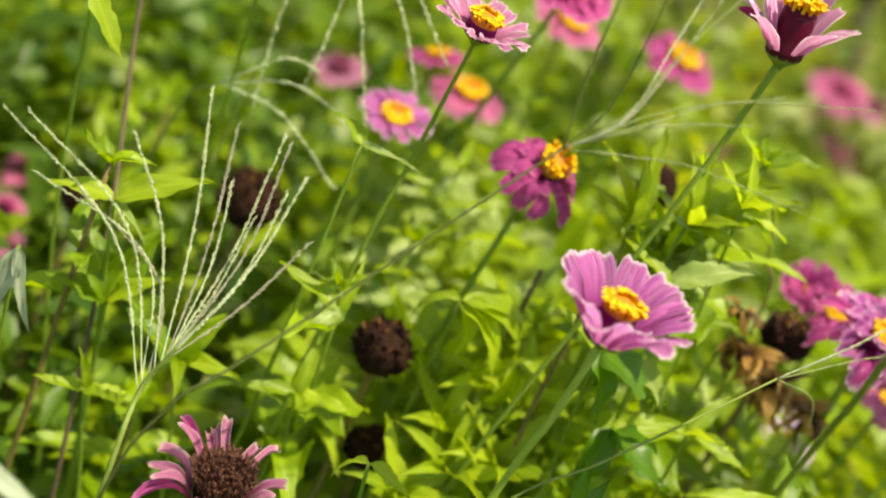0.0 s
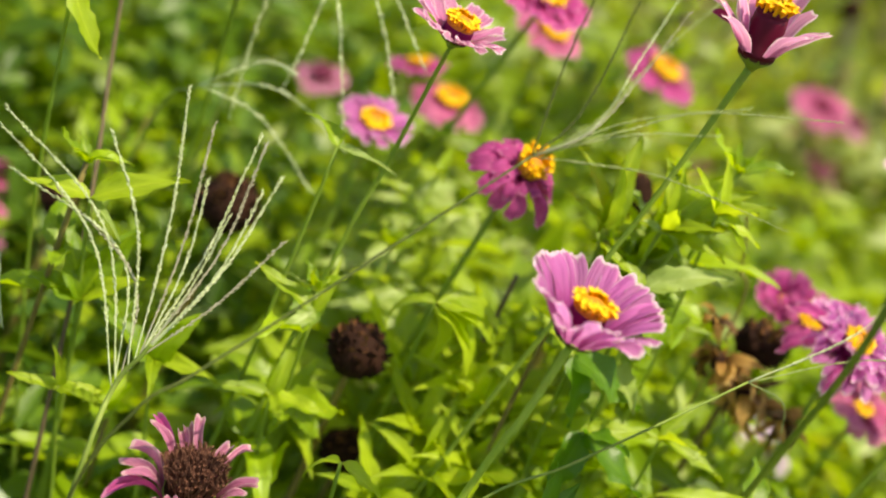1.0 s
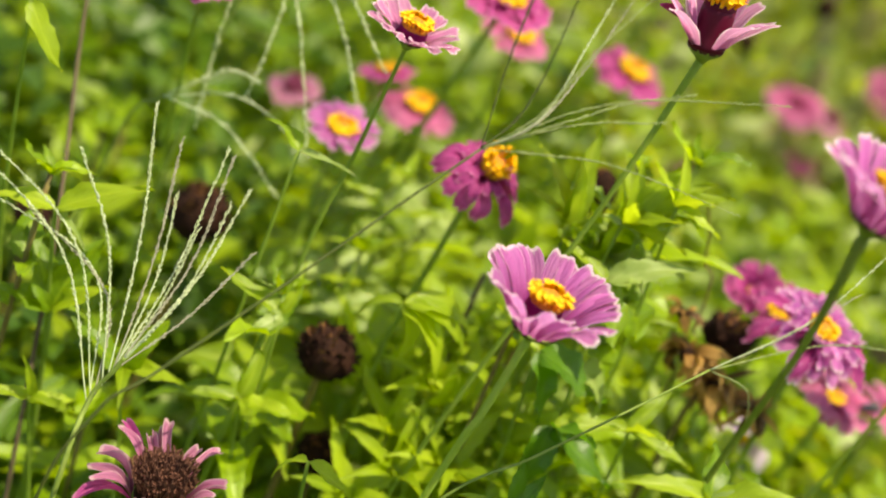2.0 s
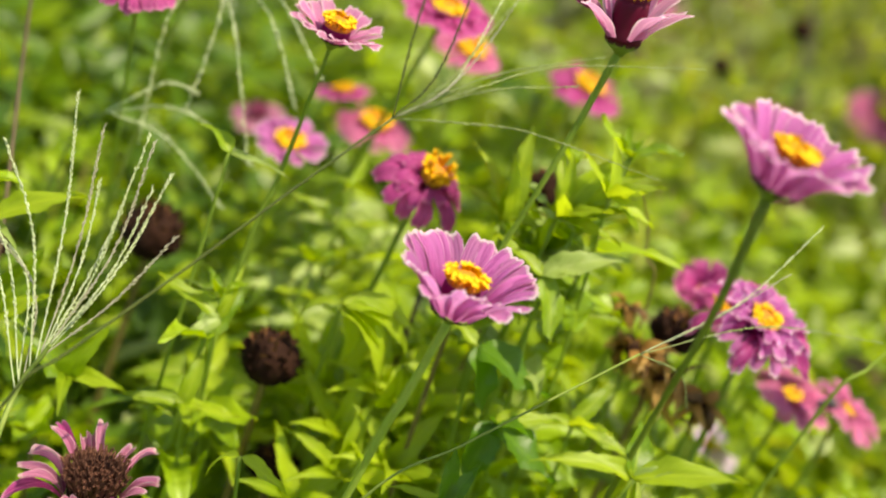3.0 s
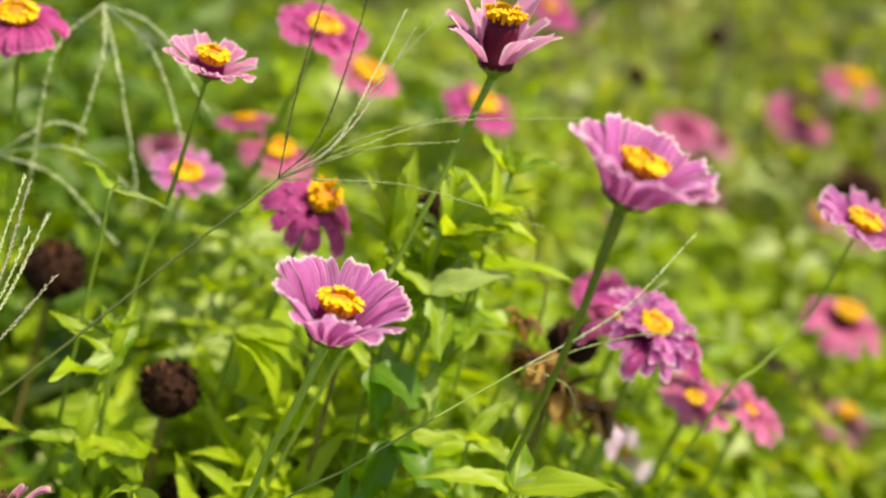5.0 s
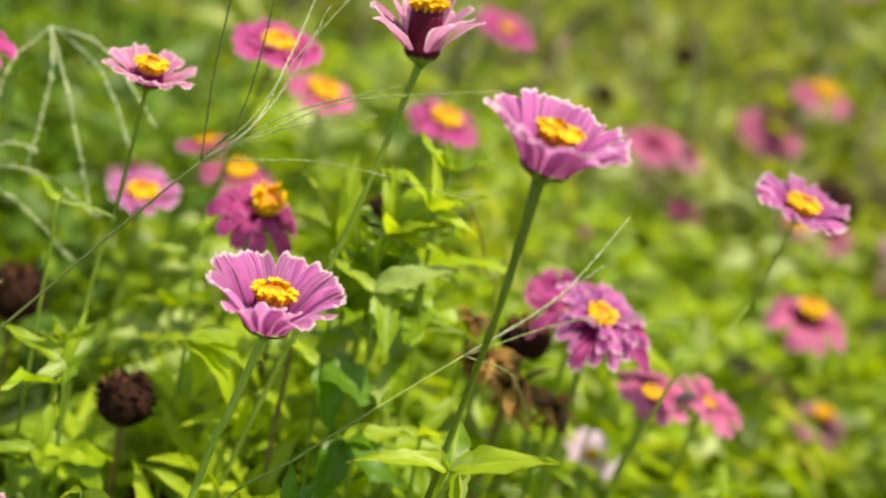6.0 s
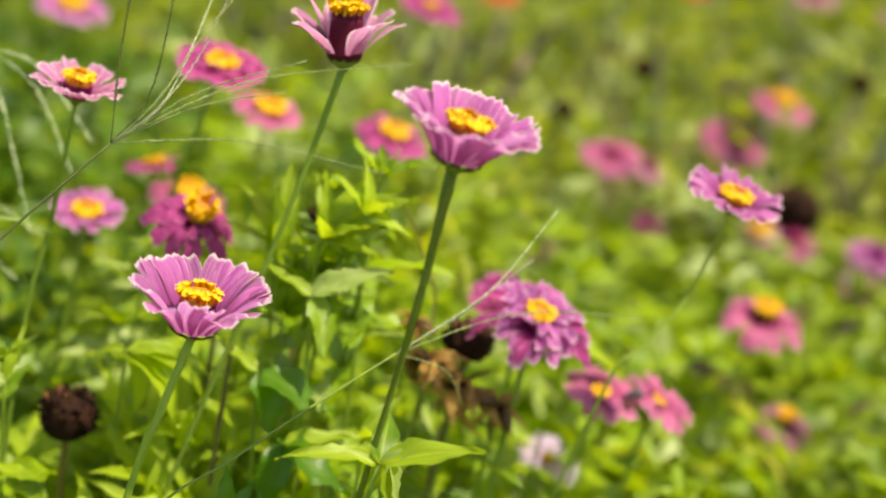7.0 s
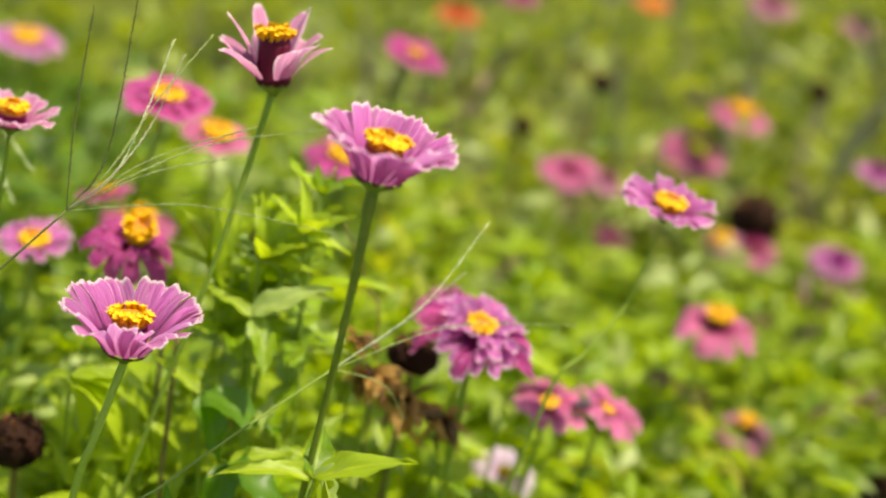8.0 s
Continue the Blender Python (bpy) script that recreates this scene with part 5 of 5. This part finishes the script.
def clumped(count, per, xr, yr, size, seed):
    """Leaves in small clumps at the top of the far canopy."""
    g = np.random.default_rng(seed)
    y = np.repeat(yr[0] + (yr[1] - yr[0]) * g.random(count), per)
    x = np.repeat(xr[0] + (xr[1] - xr[0]) * g.random(count), per) + 0.02 * (y - 0.5)
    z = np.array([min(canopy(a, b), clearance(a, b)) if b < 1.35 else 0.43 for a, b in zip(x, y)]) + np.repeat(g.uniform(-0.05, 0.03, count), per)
    n = count * per
    return np.stack([x + g.normal(0, 0.018, n), y + g.normal(0, 0.02, n), z + g.normal(0, 0.014, n), g.uniform(*size, n), g.uniform(0, 2 * np.pi, n), g.normal(0.05, 0.5, n), g.normal(0, 0.5, n)], 1)


leaf_mass("pale_clumps", "pale silvery leaf clumps scattered in the far rows", clumped(46, 14, (0.10, 1.3), (0.75, 2.3), (0.02, 0.042), 61), PALE_MASS, "foliage", 62)
leaf_mass("yellow_clumps", "yellow-green young leaf clumps in the far rows", clumped(55, 16, (0.15, 1.4), (0.70, 2.4), (0.02, 0.044), 63), LEAF_GOLD, "foliage", 64)
leaf_mass("brown_clumps", "withered brown leaf clumps in the far rows", clumped(40, 12, (0.30, 1.3), (0.80, 2.2), (0.018, 0.034), 65), LEAF_BROWN, "foliage", 66)
# paler leaves strewn at random through the bed
leaf_mass("pale_undersides", "pale grey-green leaves scattered in the bed", mass_spots(700, (lambda y: -0.30 - 0.35 * y, lambda y: 0.35 + 0.7 * y), (0.62, 1.9), 0.10, None, (0.024, 0.05), 5, 0.4, 0.05, 9.0),
          PALE_MASS, "foliage", 15)
# weeds whose darkened green also carries the shade of this side
weeds = mass_spots(9500, (lambda y: -0.50 - 0.35 * y, lambda y: 0.04 + 0.10 * np.sin(7 * y) * np.clip(y - 0.9, 0, 1) + 0 * y), (0.72, 1.95), 0.10, None, (0.020, 0.050), 6, 0.5, 0.05, 7.0)
weeds[:, :2] += np.random.default_rng(34).normal(0, 1, (len(weeds), 2)) * np.clip(weeds[:, 1:2] - 0.75, 0.02, 0.16)
weeds[:, 2] += 0.05
leaf_mass("tall_weeds", "tall green weeds at the shaded side", ragged(weeds, -0.40, 1.25, 0.95, 0.85, 0.6, 33), SHADE_WEED, "foliage", 16)
leaf_mass("front_leaves", "green leaves along the front of the bed", mass_spots(2500, (lambda y: -0.6 + 0 * y, lambda y: 0.9 + 0 * y), (-0.35, 0.24), 0.01, 0.26, (0.026, 0.05), 2, 0.7, 0.04, 9.0), LEAF_MASS, "foliage", 12)
leaf_mass("side_leaves", "leafy growth on both sides of the bed", ragged(np.concatenate([mass_spots(9000, (lambda y: -2.8 + 0 * y, lambda y: -0.28 - 0.35 * y), (0.2, 1.35), 0.02, 0.42, (0.03, 0.06), 7, 0.5, 0.06, 6.0),
          mass_spots(11000, (lambda y: 0.33 + 0.7 * y, lambda y: 3.9 + 0 * y), (0.2, 1.35), 0.02, 0.36, (0.03, 0.06), 8, 0.5, 0.06, 6.0),
          mass_spots(14000, (lambda y: -2.8 + 0 * y, lambda y: 3.9 + 0 * y), (-2.0, -0.3), 0.02, 0.30, (0.03, 0.06), 9, 0.5, 0.06, 6.0),
          mass_spots(3000, (lambda y: -2.8 + 0 * y, lambda y: -0.55 + 0 * y), (-0.32, 0.22), 0.02, 0.30, (0.03, 0.06), 10, 0.5, 0.06, 6.0),
          mass_spots(3600, (lambda y: 0.85 + 0 * y, lambda y: 3.9 + 0 * y), (-0.32, 0.22), 0.02, 0.30, (0.03, 0.06), 11, 0.5, 0.06, 6.0)]), 0.6, 1.7, 3.4, 3.7, 0.25, 31), LEAF_FAR, "foliage", 17)
leaf_mass("distant_leaves", "blurred mass of sunlit leaves in the far rows", ragged(mass_spots(72000, (lambda y: -2.8 + 0 * y, lambda y: 3.9 + 0 * y), (1.3, 5.2), 0.05, 0.45, (0.030, 0.065), 3, 0.6, 0.13, 4.6), 0.6, 1.7, 3.4, 3.7, 0.25, 32),
          LEAF_FAR, "foliage", 13)

stalks = mass_spots(900, (lambda y: -1.2 + 0 * y, lambda y: 2.6 + 0 * y), (1.35, 4.6), 0.22, 0.42, (0.12, 0.22), 21, 0.7, 0.08, 3.6)
stalks[:, 5] = 1.45 + 0.12 * np.sin(np.arange(900) * 1.7)
leaf_mass("far_stalks", "pale dry stalks standing in the far rows", stalks, STRAW, "foliage", 23, 0.09)


# ---- what sways ----
def motions():
    def swing(ob, rows):
        """Rows of seconds, sideways and upward shift of the head in millimetres."""
        at = ob.matrix_basis.translation.copy()
        high = max(c.matrix_basis.translation.z for c in ob.children) or 0.6
        walk(ob, [(t, Matrix.Translation(at + Vector((0, 0, up / 1000))) @ pose(0, 0, 0, 0, math.degrees(side / 1000 / high), 0)) for t, side, up in rows])

    swing(grass_near, [(0, -1.5, 0), (1.0, -1, 0), (1.5, 4, -4), (2.2, 3, -1), (3.0, 2, 3), (8.0, 2, 3)])
    swing(grass_long, [(0, -0.4, 1), (1.5, -1, -3), (2.5, -3, 1), (3.5, -4, 6), (4.5, 5, -5), (6, 0, 0), (7, -5, 8), (8, 5, -6)])
    swing(tall_bloom, [(0, 0, 0), (3.5, 1.0, 0.3), (4.5, 0.8, -0.8), (6, 1.2, 2.2), (7, 1.6, 1.6), (8, 2.4, 0)])
    swing(cone_bloom, [(0, 0.1, 1.1), (1.5, -1, 2.5), (3.5, 0.5, -1.8), (4.5, 2.5, -2.6), (6, -0.5, 1.8), (8, -1.2, -0.8)])
    swing(ragged_bloom, [(0, -1.5, -0.4), (1.5, -1.3, 2.2), (3.5, 3.5, -2.3), (6, 1, -1), (8, -2, 1.5)])
    swing(layered_bloom, [(0, 3, 0), (1.5, 2.6, -0.4), (3.5, 1.4, -0.4), (4.5, -6, 0.5), (6, -1.8, 2.6), (8, 4, -2.2)])
    swing(leaning_bloom, [(0, 0.3, 2.4), (3.5, 2, 1), (4.5, -4.9, -2.2), (6, 1, 0.2), (8, 0.3, -2.1)])
    swing(long_bloom, [(0, 0, -8), (4.5, 0, -8), (6, -3, -11), (6.5, -5, -9), (7, -29, 12), (7.5, -34, 8), (8, 1, 0)])


motions()
